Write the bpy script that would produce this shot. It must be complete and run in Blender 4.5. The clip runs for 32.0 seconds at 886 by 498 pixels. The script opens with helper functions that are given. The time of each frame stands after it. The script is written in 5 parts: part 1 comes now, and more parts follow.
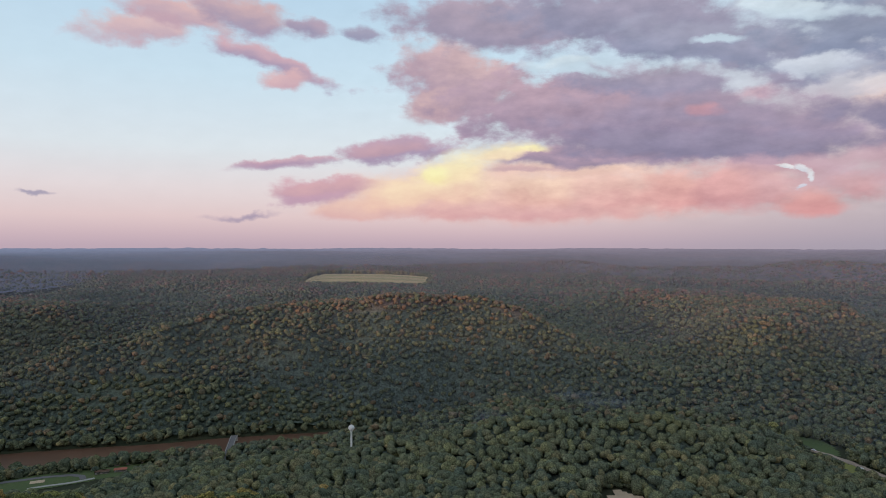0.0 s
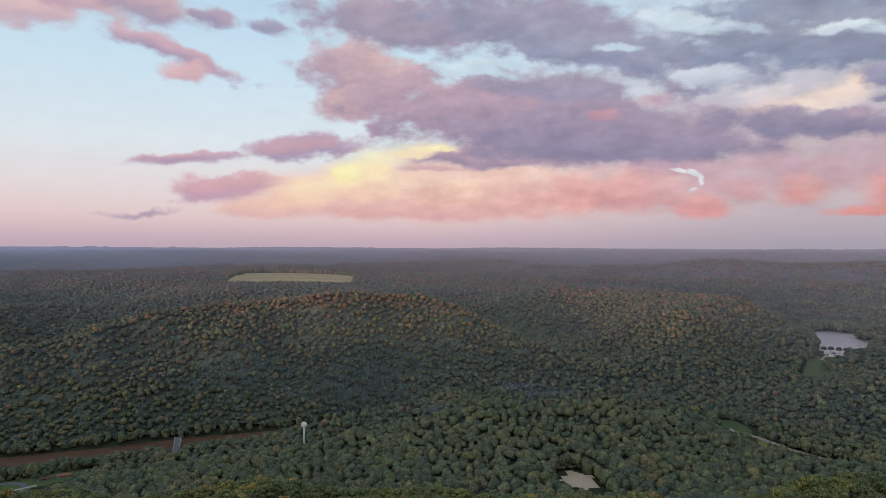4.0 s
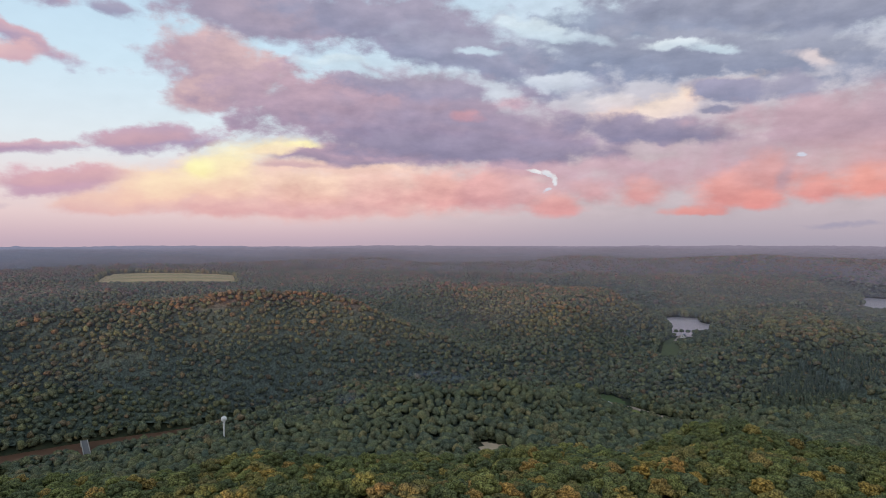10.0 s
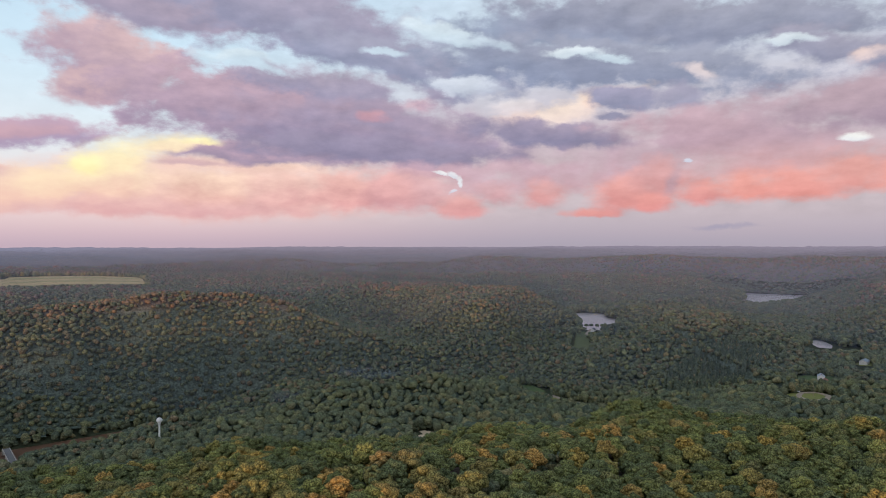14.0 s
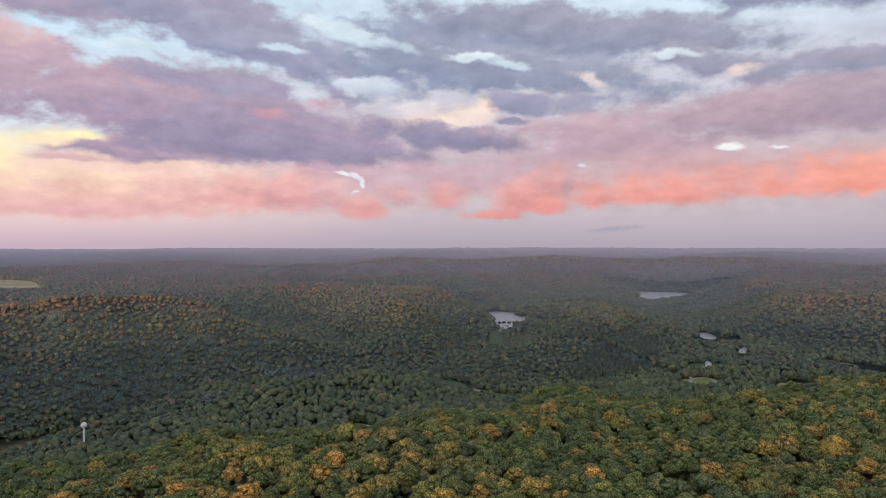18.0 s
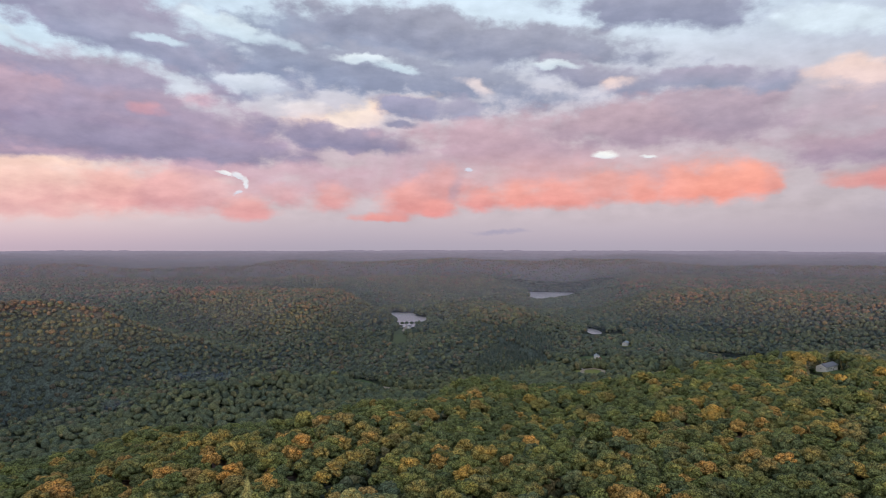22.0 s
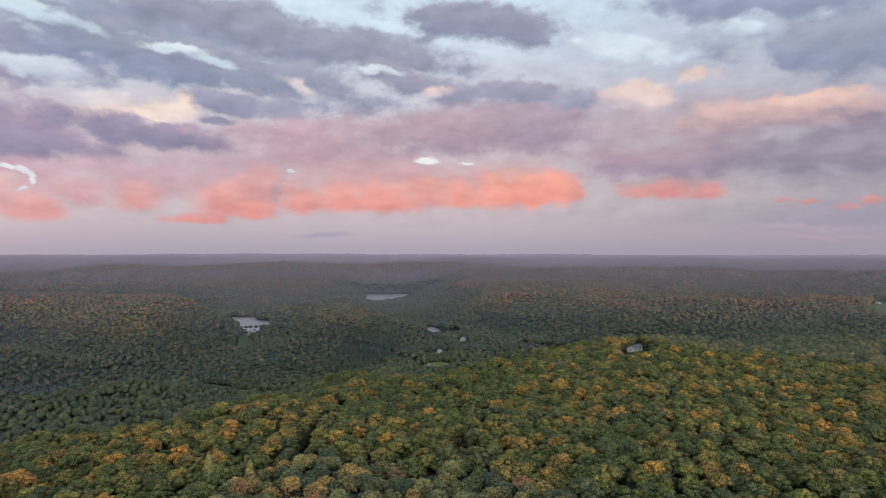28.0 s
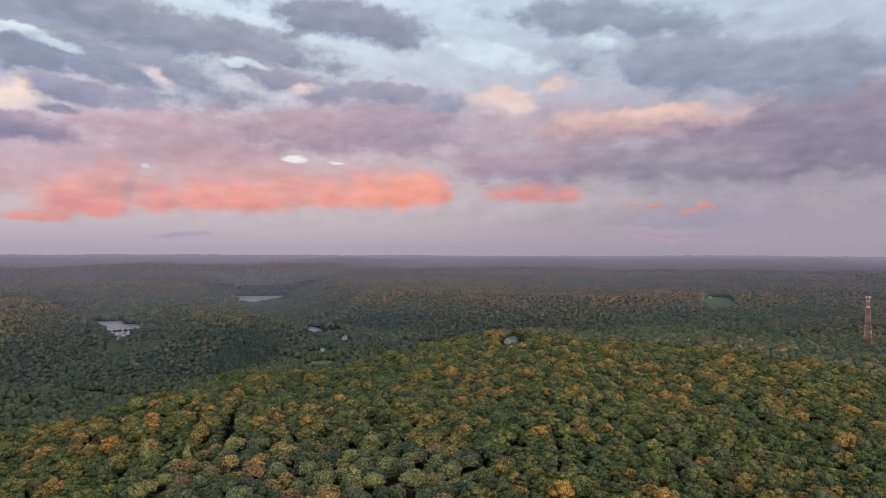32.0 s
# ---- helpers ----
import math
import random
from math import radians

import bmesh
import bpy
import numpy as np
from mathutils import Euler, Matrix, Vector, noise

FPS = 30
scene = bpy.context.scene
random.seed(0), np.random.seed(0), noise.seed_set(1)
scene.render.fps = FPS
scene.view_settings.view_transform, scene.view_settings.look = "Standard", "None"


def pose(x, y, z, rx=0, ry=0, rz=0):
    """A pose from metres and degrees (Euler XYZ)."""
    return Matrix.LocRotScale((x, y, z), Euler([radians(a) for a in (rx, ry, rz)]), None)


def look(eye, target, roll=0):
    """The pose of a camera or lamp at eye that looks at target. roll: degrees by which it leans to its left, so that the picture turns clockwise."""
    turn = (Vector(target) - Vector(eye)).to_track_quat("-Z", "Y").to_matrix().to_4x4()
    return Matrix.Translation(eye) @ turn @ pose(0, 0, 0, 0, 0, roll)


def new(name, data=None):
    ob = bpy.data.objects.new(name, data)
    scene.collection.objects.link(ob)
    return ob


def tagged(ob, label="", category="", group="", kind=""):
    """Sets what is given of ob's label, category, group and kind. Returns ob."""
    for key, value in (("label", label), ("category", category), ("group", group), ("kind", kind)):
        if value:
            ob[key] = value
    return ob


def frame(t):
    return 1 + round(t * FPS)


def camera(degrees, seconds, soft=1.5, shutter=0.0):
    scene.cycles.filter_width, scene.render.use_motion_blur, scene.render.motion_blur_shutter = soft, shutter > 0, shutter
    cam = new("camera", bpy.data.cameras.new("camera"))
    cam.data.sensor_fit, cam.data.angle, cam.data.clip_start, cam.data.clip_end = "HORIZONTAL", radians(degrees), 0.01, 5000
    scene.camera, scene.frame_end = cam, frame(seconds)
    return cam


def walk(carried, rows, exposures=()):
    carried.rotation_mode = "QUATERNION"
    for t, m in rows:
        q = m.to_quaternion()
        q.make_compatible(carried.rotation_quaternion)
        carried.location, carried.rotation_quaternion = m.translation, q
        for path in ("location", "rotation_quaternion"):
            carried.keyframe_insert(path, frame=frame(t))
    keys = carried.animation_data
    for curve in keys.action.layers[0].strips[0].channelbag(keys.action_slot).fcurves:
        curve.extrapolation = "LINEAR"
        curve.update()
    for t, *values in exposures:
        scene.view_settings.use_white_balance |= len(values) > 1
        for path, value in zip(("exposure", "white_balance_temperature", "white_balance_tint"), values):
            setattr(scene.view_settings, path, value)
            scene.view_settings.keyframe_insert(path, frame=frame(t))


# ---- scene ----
cam = camera(68.1, 32.0, 0.9)
ROWS = [
    (0.0, 0.00, 0.00, 300.00, 0.000, -0.330, 0.000),
    (0.5, -7.43, -2.34, 300.10, -1.011, -0.326, -0.043),
    (1.0, -14.80, -5.36, 300.26, -2.012, -0.323, -0.065),
    (1.5, -22.17, -8.80, 300.31, -2.963, -0.330, -0.088),
    (2.0, -29.08, -12.54, 300.62, -3.924, -0.346, -0.070),
    (2.5, -36.60, -16.91, 300.42, -4.905, -0.343, -0.123),
    (3.0, -43.66, -21.34, 300.88, -5.877, -0.369, -0.135),
    (3.5, -51.09, -25.86, 300.78, -6.848, -0.376, -0.158),
    (5.5, -79.83, -46.15, 301.14, -10.734, -0.501, -0.108),
    (6.0, -86.99, -51.25, 300.99, -11.696, -0.498, -0.120),
    (6.5, -94.15, -56.09, 301.30, -12.667, -0.524, -0.093),
    (7.0, -101.26, -61.18, 301.25, -13.639, -0.521, -0.085),
    (7.5, -107.85, -65.87, 301.35, -14.621, -0.547, -0.038),
    (8.0, -114.48, -70.18, 302.29, -15.593, -0.603, -0.020),
    (8.5, -122.26, -75.23, 301.56, -16.615, -0.560, -0.043),
    (9.0, -128.90, -79.13, 302.03, -17.608, -0.596, 0.005),
    (9.5, -136.42, -84.07, 301.82, -18.630, -0.582, 0.002),
    (10.0, -143.67, -88.28, 301.98, -19.622, -0.578, 0.020),
    (10.5, -150.88, -92.65, 301.87, -20.645, -0.565, 0.027),
    (11.0, -157.46, -96.44, 302.08, -21.607, -0.561, 0.045),
    (11.5, -164.61, -100.76, 302.03, -22.640, -0.557, 0.072),
    (12.0, -171.82, -104.76, 302.03, -23.663, -0.553, 0.090),
    (12.5, -178.97, -108.82, 302.29, -24.686, -0.560, 0.107),
    (13.0, -186.69, -112.46, 302.18, -25.728, -0.526, 0.095),
    (13.5, -194.15, -115.99, 302.39, -26.751, -0.512, 0.093),
    (14.0, -201.40, -119.47, 302.34, -27.785, -0.508, 0.100),
    (14.5, -209.01, -122.85, 302.34, -28.828, -0.494, 0.098),
    (16.5, -239.88, -135.27, 303.85, -33.072, -0.489, 0.068),
    (17.0, -247.13, -137.82, 303.59, -34.145, -0.455, 0.056),
    (17.5, -254.48, -140.41, 303.69, -35.219, -0.441, 0.054),
    (18.0, -262.08, -142.85, 303.54, -36.303, -0.407, 0.031),
    (18.5, -269.80, -145.09, 303.64, -37.397, -0.404, 0.029),
    (19.0, -277.30, -147.21, 303.69, -38.581, -0.369, 0.017),
    (19.5, -284.90, -149.24, 303.80, -39.785, -0.355, 0.004),
    (20.0, -292.56, -151.05, 303.80, -41.060, -0.331, -0.018),
    (20.5, -300.11, -152.82, 303.90, -42.304, -0.327, -0.011),
    (21.0, -307.72, -154.32, 304.11, -43.549, -0.303, -0.003),
    (21.5, -315.26, -155.67, 304.11, -44.793, -0.289, -0.015),
    (22.0, -322.87, -156.86, 304.21, -46.028, -0.185, -0.028),
    (22.5, -330.46, -158.10, 304.16, -47.283, -0.161, -0.040),
    (23.0, -337.91, -158.98, 304.32, -48.558, -0.157, -0.022),
    (23.5, -345.61, -159.75, 304.26, -49.843, -0.123, -0.024),
    (24.0, -353.26, -160.16, 304.47, -51.139, -0.099, -0.047),
    (24.5, -360.96, -160.67, 304.58, -52.414, -0.075, -0.029),
    (25.0, -368.71, -160.92, 304.68, -53.700, -0.061, -0.051),
    (25.5, -376.45, -160.92, 304.89, -54.995, -0.048, -0.043),
    (27.5, -407.91, -159.68, 305.77, -60.129, 0.057, -0.070),
    (28.0, -415.34, -159.52, 305.77, -61.355, 0.110, -0.051),
    (28.5, -423.08, -159.67, 305.88, -62.632, 0.153, -0.073),
    (29.0, -430.82, -160.23, 305.88, -63.958, 0.187, -0.095),
    (29.5, -438.71, -160.89, 305.98, -65.325, 0.170, -0.136),
    (30.0, -446.56, -161.19, 306.14, -66.712, 0.173, -0.148),
    (30.5, -454.40, -160.92, 306.29, -68.119, 0.187, -0.149),
    (31.0, -462.13, -160.13, 306.40, -69.526, 0.200, -0.150),
    (31.5, -469.87, -158.92, 306.34, -71.093, 0.193, -0.132),
    (32.0, -477.55, -157.30, 306.34, -72.700, 0.186, -0.123),
]
walk(cam, [(t, pose(x, y, z, 90 + pitch, roll, yaw)) for t, x, y, z, yaw, pitch, roll in ROWS],
     [(0.0, -0.08), (8.0, -0.03), (16.0, 0.08), (23.0, 0.11), (29.0, 0.02), (32.0, 0.0)])

# ---- colour and node helpers ----


def rgb(code):
    """Linear colour from a hex code."""
    c = [int(code[i:i + 2], 16) / 255 for i in (0, 2, 4)]
    return [v / 12.92 if v < 0.04045 else ((v + 0.055) / 1.055) ** 2.4 for v in c] + [1.0]


class Nodes:
    """A short way to write node trees."""

    def __init__(self, tree):
        self.tree = tree
        tree.nodes.clear()

    def add(self, kind, **ins):
        n = self.tree.nodes.new(kind)
        for k, v in ins.items():
            self.put(n, int(k[1:]) if k[0] == "i" and k[1:].isdigit() else k.replace("_", " "), v)
        return n

    def put(self, n, key, v):
        if isinstance(v, bpy.types.NodeSocket):
            self.tree.links.new(v, n.inputs[key])
        else:
            n.inputs[key].default_value = v

    def math(self, op, a, b=0.0, c=0.0):
        n = self.add("ShaderNodeMath", i0=a, i1=b, i2=c)
        n.operation = op
        return n.outputs[0]

    def vmath(self, op, a, b=(0, 0, 0)):
        n = self.add("ShaderNodeVectorMath", i0=a, i1=b)
        n.operation = op
        return n.outputs["Value" if op == "LENGTH" else "Vector"]

    def smooth(self, v, lo, hi, a=0.0, b=1.0):
        n = self.add("ShaderNodeMapRange")
        n.interpolation_type = "SMOOTHSTEP"
        self.put(n, "Value", v)
        for k, q in (("From Min", lo), ("From Max", hi), ("To Min", a), ("To Max", b)):
            self.put(n, k, q)
        return n.outputs[0]

    def mix(self, fac, a, b, blend="MIX"):
        n = self.add("ShaderNodeMix")
        n.data_type, n.blend_type = "RGBA", blend
        self.put(n, 0, fac), self.put(n, 6, a), self.put(n, 7, b)
        return n.outputs[2]

    def noise(self, vec, scale=1.0, detail=4.0, rough=0.5, out=0):
        n = self.add("ShaderNodeTexNoise", Vector=vec, Scale=scale, Detail=detail, Roughness=rough)
        return n.outputs[out]

    def ramp(self, fac, *stops):
        n = self.add("ShaderNodeValToRGB", i0=fac)
        e = n.color_ramp.elements
        while len(e) < len(stops):
            e.new(0.5)
        for q, (p, c) in zip(e, stops):
            q.position, q.color = p, rgb(c) if isinstance(c, str) else c
        return n.outputs[0]


# ---- sky: clear evening gradient, a low physical sky glow and sunset clouds ----
SUN_AZ, SUN_EL = 228.0, 2.2
world = bpy.data.worlds.new("evening_sky")
scene.world = world
world.use_nodes = True
W = Nodes(world.node_tree)
way = W.add("ShaderNodeTexCoord").outputs["Generated"]
sep = W.add("ShaderNodeSeparateXYZ", i0=way)
az = W.math("MULTIPLY", W.math("ARCTAN2", sep.outputs[0], sep.outputs[1]), 57.29578)
el = W.math("MULTIPLY", W.math("ARCSINE", sep.outputs[2]), 57.29578)
uv = W.add("ShaderNodeCombineXYZ", i0=az, i1=el).outputs[0]
up = W.math("DIVIDE", el, 40.0)
left = W.ramp(up, (0.0, "bfa5b4"), (0.02, "c9adb9"), (0.06, "dcc0c4"), (0.12, "e0d2d6"), (0.2, "d8e0e6"), (0.35, "c3dcea"), (0.6, "a6cbe4"), (1.0, "86aed2"))
right = W.ramp(up, (0.0, "a59dae"), (0.04, "aba3b5"), (0.1, "b5a6b6"), (0.16, "bfa9b4"), (0.26, "bdacb9"), (0.36, "c4c3cf"), (0.46, "c8d8e4"), (0.7, "bcd2e2"), (1.0, "8fb0cc"))
east = W.ramp(up, (0.0, "9a93a5"), (0.06, "a098aa"), (0.16, "a69aac"), (0.3, "aaa2b2"), (0.42, "b4bfd0"), (0.6, "b4c8da"), (1.0, "8fb0cc"))
base = W.mix(W.smooth(az, 2.0, 40.0), left, right)
base = W.mix(W.smooth(az, 58.0, 92.0), base, east)
# the bright west, behind the camera
west = W.math("COSINE", W.math("MULTIPLY", W.math("SUBTRACT", az, SUN_AZ - 360.0), 0.0174533))
glow = W.ramp(up, (0.0, (2.6, 1.7, 1.2, 1)), (0.2, (2.2, 1.8, 1.6, 1)), (0.6, (1.2, 1.3, 1.5, 1)), (1.0, (0.6, 0.7, 0.85, 1)))
base = W.mix(W.smooth(west, 0.1, 0.9), base, glow)
nish = W.add("ShaderNodeTexSky")
nish.sky_type, nish.sun_disc, nish.sun_elevation, nish.sun_rotation = "NISHITA", False, radians(SUN_EL), radians(SUN_AZ)
base = W.mix(0.05, base, nish.outputs[0], "ADD")

flat = W.vmath("MULTIPLY", uv, (1.0, 1.6, 1.0))
warp1 = W.vmath("MULTIPLY", W.vmath("SUBTRACT", W.noise(flat, 0.16, 3.0, 0.5, 1), (0.5, 0.5, 0.5)), (4.5, 2.0, 0.0))
warp2 = W.vmath("MULTIPLY", W.vmath("SUBTRACT", W.noise(flat, 0.7, 6.0, 0.58, 1), (0.5, 0.5, 0.5)), (1.5, 0.9, 0.0))
uvw = W.vmath("ADD", W.vmath("ADD", uv, warp1), warp2)
uvs = W.vmath("ADD", uv, W.vmath("MULTIPLY", warp2, (0.7, 0.8, 0.0)))


def billow(vec):
    """Heaped cloud relief: rounded lumps of several sizes."""
    total = 0.0
    for scale, weight in ((0.34, 0.62), (0.8, 0.34)):
        n = W.add("ShaderNodeTexVoronoi", Vector=vec, Scale=scale)
        n.voronoi_dimensions, n.feature = "2D", "SMOOTH_F1"
        n.inputs["Smoothness"].default_value = 1.0
        total = W.math("MULTIPLY_ADD", n.outputs["Distance"], -weight, total)
    return W.math("ADD", total, 0.5)


heap_at = W.vmath("MULTIPLY", W.vmath("ADD", uv, W.vmath("MULTIPLY", warp2, (1.1, 1.1, 0.0))), (0.72, 1.25, 1.0))
heap = billow(heap_at)
# how far a lump leans to the light, which comes from above and the west
lean = W.math("SUBTRACT", heap, billow(W.vmath("ADD", heap_at, (-0.4, 0.55, 0.0))))
puff = W.noise(W.vmath("MULTIPLY", uv, (0.75, 1.3, 1.0)), 0.45, 8.0, 0.6)
puff = W.math("ADD", W.math("MULTIPLY", W.math("SUBTRACT", puff, 0.5), 0.75), W.math("MULTIPLY", W.math("SUBTRACT", heap, 0.12), 0.5))
fine = W.math("SUBTRACT", W.noise(W.vmath("MULTIPLY", uv, (0.6, 1.25, 1.0)), 0.6, 7.0, 0.58), 0.5)
sky = base


def cloud(a, e, w, h, tilt, top, low, soft=0.5, rough=1.6, strength=1.0, heaped=False):
    """One cloud or gap: its middle and half sizes in degrees, its lean and its upper and lower colours; a heaped one has a level base."""
    global sky
    here = W.add("ShaderNodeVectorMath", i0=sky, i1=(1e-6, 1e-6, 0), i2=uvs if heaped else uvw)
    here.operation = "MULTIPLY_ADD"
    n = W.add("ShaderNodeMapping", Vector=here.outputs[0], Location=(a, e, 0), Rotation=(0, 0, radians(tilt)), Scale=(w, h, 1))
    n.vector_type = "TEXTURE"
    p = n.outputs[0]
    across, over, _ = W.add("ShaderNodeSeparateXYZ", i0=p).outputs
    size = W.vmath("LENGTH", p)
    if heaped:
        size = W.vmath("LENGTH", W.add("ShaderNodeCombineXYZ", i0=across, i1=W.math("MAXIMUM", over, W.math("MULTIPLY", over, -1.7))).outputs[0])
    body = W.math("SUBTRACT", W.math("MULTIPLY_ADD", puff, rough, 1.0), size)
    alpha = W.smooth(body, -0.05, soft * 1.2, 0.0, strength)
    y = W.math("MULTIPLY_ADD", fine, 1.2, over)
    shade = W.mix(W.smooth(y, -0.8, 0.8), rgb(low), rgb(top))
    sky = W.mix(alpha, sky, shade)


# broad rosy and grey veils
cloud(99.8, 6.78, 17.60, 5.15, 0, "988c9e", "8f8698", 1, 0.9, 1)
cloud(95.8, 2.29, 22.51, 2.07, 0, "a097ab", "9a92a6", 1, 0.6, 0.9)
cloud(77.6, 10.22, 19.75, 4.04, 0, "c0a6b0", "b098a6", 1, 1, 0.8)
cloud(49.0, 7.64, 31.17, 2.95, 0, "c9abb4", "bb9ca8", 1, 1, 0.8)
cloud(22.4, 8.64, 21.10, 3.70, 0, "c2a4b2", "ae98ac", 1, 1, 0.7)
cloud(17.9, 9.06, 19.72, 4.53, 0, "bda4b4", "ad98ac", 1, 1, 0.7)
cloud(44.1, 16.39, 37.58, 4.05, -3, "aeb2c2", "9da4b8", 1, 1, 0.55)
cloud(89.4, 16.31, 25.62, 3.91, -3, "aab0c0", "9aa2b6", 1, 1, 0.6)
# left, thin pink clouds
cloud(-25.2, 16.74, 5.17, 1.22, 4, "e6b9b4", "c9a6b4", 0.5, 1.6, 0.9)
cloud(-21.8, 18.01, 5.03, 1.07, -8, "e4b2ac", "c4a0b0", 0.5, 1.6, 0.9)
cloud(-15.7, 18.36, 5.65, 1.53, -8, "d8aead", "a795b0", 0.5, 1.6, 0.95)
cloud(-12.0, 18.09, 2.81, 0.95, -10, "b7a0b4", "9c93b0", 0.5, 1.6, 0.9)
cloud(-7.6, 17.85, 2.17, 0.84, -10, "a99fb6", "9590ae", 0.5, 1.4, 0.9)
cloud(-14.3, 15.17, 7.55, 1.06, -14, "d8a9b2", "a994b2", 0.45, 1.8, 0.95)
cloud(-13.1, 13.81, 2.78, 0.90, 5, "e2b3b4", "d2a5b0", 0.5, 1.5, 0.95)
cloud(-14.1, 6.61, 4.37, 0.56, 4, "d2a0ae", "b49ab4", 0.6, 1.5, 0.9)
cloud(-9.6, 4.57, 5.95, 1.16, 5, "dda3ae", "c69bb0", 0.5, 1.7, 0.9)
cloud(-17.0, 2.64, 3.13, 0.38, 3, "a996b0", "a090ac", 0.7, 1.4, 0.8)
cloud(-32.0, 3.99, 1.60, 0.21, -2, "9c94b0", "9c94b0", 0.7, 1.2, 0.8)
# the great bright cloud
cloud(8.6, 4.01, 19.96, 4.07, 0, "f2c9b8", "e2a8a2", 0.45, 0.8, 1.0, True)
cloud(24.0, 4.25, 7.81, 3.14, 0, "e9b2ac", "d49a9e", 0.5, 0.9, 1.0, True)
cloud(5.7, 3.06, 17.09, 1.76, 0, "efbcae", "dc9d9e", 0.5, 0.9, 1.0, True)
cloud(-7.1, 2.90, 5.82, 1.56, 0, "f2c6b0", "dfa8a6", 0.5, 0.9, 1.0, True)
cloud(-4.6, 4.04, 4.16, 2.25, 0, "fad6b4", "efb6a4", 0.5, 0.9, 1.0, True)
cloud(0.8, 4.74, 4.68, 2.74, 0, "fde0b8", "f2baa4", 0.5, 0.9, 1.0, True)
cloud(8.1, 4.36, 5.31, 2.52, 0, "f9d2b4", "e6a69a", 0.5, 0.9, 1.0, True)
cloud(14.5, 4.12, 4.39, 2.47, 0, "f4c2b0", "de9a98", 0.5, 0.9, 1.0, True)
cloud(19.5, 4.10, 3.51, 2.40, 0, "f0b2a4", "d99090", 0.5, 0.9, 1.0, True)
cloud(23.3, 4.27, 2.91, 2.25, 0, "e8a8a2", "d08c90", 0.5, 0.9, 1.0, True)
cloud(11.5, 6.47, 9.40, 1.24, 0, "f6d2bc", "f0c0ae", 0.5, 0.9, 1.0, True)
# mauve clouds over it
cloud(1.3, 13.78, 6.39, 4.09, -25, "d8b4b4", "b096ac", 0.4, 1.6, 1)
cloud(-0.6, 11.86, 3.28, 2.02, 0, "dcb5b0", "c59fac", 0.5, 1.4, 0.9)
cloud(-4.3, 8.23, 5.88, 1.39, 6, "c79fb2", "a991b0", 0.4, 1.7, 0.95)
cloud(-11.3, 4.51, 4.56, 1.17, 4, "d9a2ae", "c49ab0", 0.5, 1.6, 0.9)
cloud(-12.5, 7.04, 5.29, 0.53, 6, "d49fac", "b095b2", 0.5, 1.6, 0.85)
cloud(13.0, 11.47, 14.47, 3.54, -4, "c5a4b2", "a58fa8", 0.35, 1.6, 1)
cloud(21.8, 9.46, 15.02, 2.60, -5, "b39cb0", "8f84a4", 0.4, 1.5, 1)
cloud(12.5, 7.65, 12.15, 1.26, -3, "c9a0ae", "9c8aa6", 0.5, 1.5, 0.95)
cloud(22.7, 7.87, 12.23, 1.05, -4, "9f90aa", "847d9c", 0.5, 1.3, 0.95)
cloud(25.5, 11.80, 2.33, 0.83, 0, "d79ba6", "c496a8", 0.7, 1.2, 0.7)
cloud(21.0, 7.62, 14.03, 0.99, -1, "ab95aa", "9888a2", 0.6, 1.0, 0.9, True)
cloud(25.2, 9.70, 8.06, 1.13, -3, "b69fb0", "a391a8", 0.7, 1.2, 0.8, True)
cloud(-10.4, 4.76, 5.71, 0.96, 6, "dca8aa", "c89aa8", 0.6, 1.2, 0.85, True)
cloud(-4.6, 8.13, 5.38, 0.87, 8, "cfa2ac", "be97a8", 0.6, 1.2, 0.85, True)
# sunlit heads of the great cloud
cloud(-2.7, 4.40, 4.42, 1.96, 10, "fde0b4", "f6c6a8", 0.6, 1.1, 0.9, True)
cloud(1.3, 6.31, 4.19, 2.14, 18, "fff0b8", "fcdcac", 0.6, 1.1, 1.0, True)
cloud(-0.8, 5.92, 1.78, 1.27, 0, "fff8b0", "ffeaa2", 0.7, 1.1, 1.0, True)
cloud(5.2, 7.93, 3.91, 1.06, 8, "fff0bc", "fad8b0", 0.6, 1.1, 0.95, True)
cloud(7.7, 8.27, 2.03, 0.57, 0, "fff4b4", "fee6a8", 0.6, 1.0, 1.0, True)
cloud(7.2, 6.55, 4.85, 0.58, -2, "d4a8aa", "c29ca8", 0.7, 1.0, 0.8, True)
# grey-blue deck
cloud(5.1, 18.42, 11.02, 2.72, -6, "b7a4b4", "9e95ae", 0.4, 1.6, 1)
cloud(15.9, 18.54, 12.55, 3.08, -8, "a79fb4", "9292ae", 0.4, 1.6, 1)
cloud(24.6, 15.11, 11.61, 2.33, -12, "a3a2b8", "8d93b0", 0.4, 1.7, 1)
cloud(17.9, 13.53, 10.62, 1.76, -6, "b0a2b4", "9690ac", 0.45, 1.6, 1)
cloud(35.7, 15.09, 10.72, 2.35, -6, "9aa2b8", "8690ac", 0.4, 1.7, 1)
cloud(36.1, 17.73, 10.65, 1.63, -3, "98a4ba", "8b97b0", 0.4, 1.6, 1)
cloud(43.4, 17.50, 14.55, 2.13, -6, "a3a7ba", "8f98b2", 0.4, 1.6, 1)
cloud(49.0, 17.75, 17.58, 2.28, -8, "a1a3b4", "8a90a8", 0.35, 1.5, 1)
cloud(44.1, 14.57, 15.71, 2.20, -8, "9fa3b6", "8890aa", 0.4, 1.7, 1)
cloud(59.4, 14.13, 7.28, 1.56, -12, "a6a2b4", "8e90aa", 0.4, 1.6, 0.95)
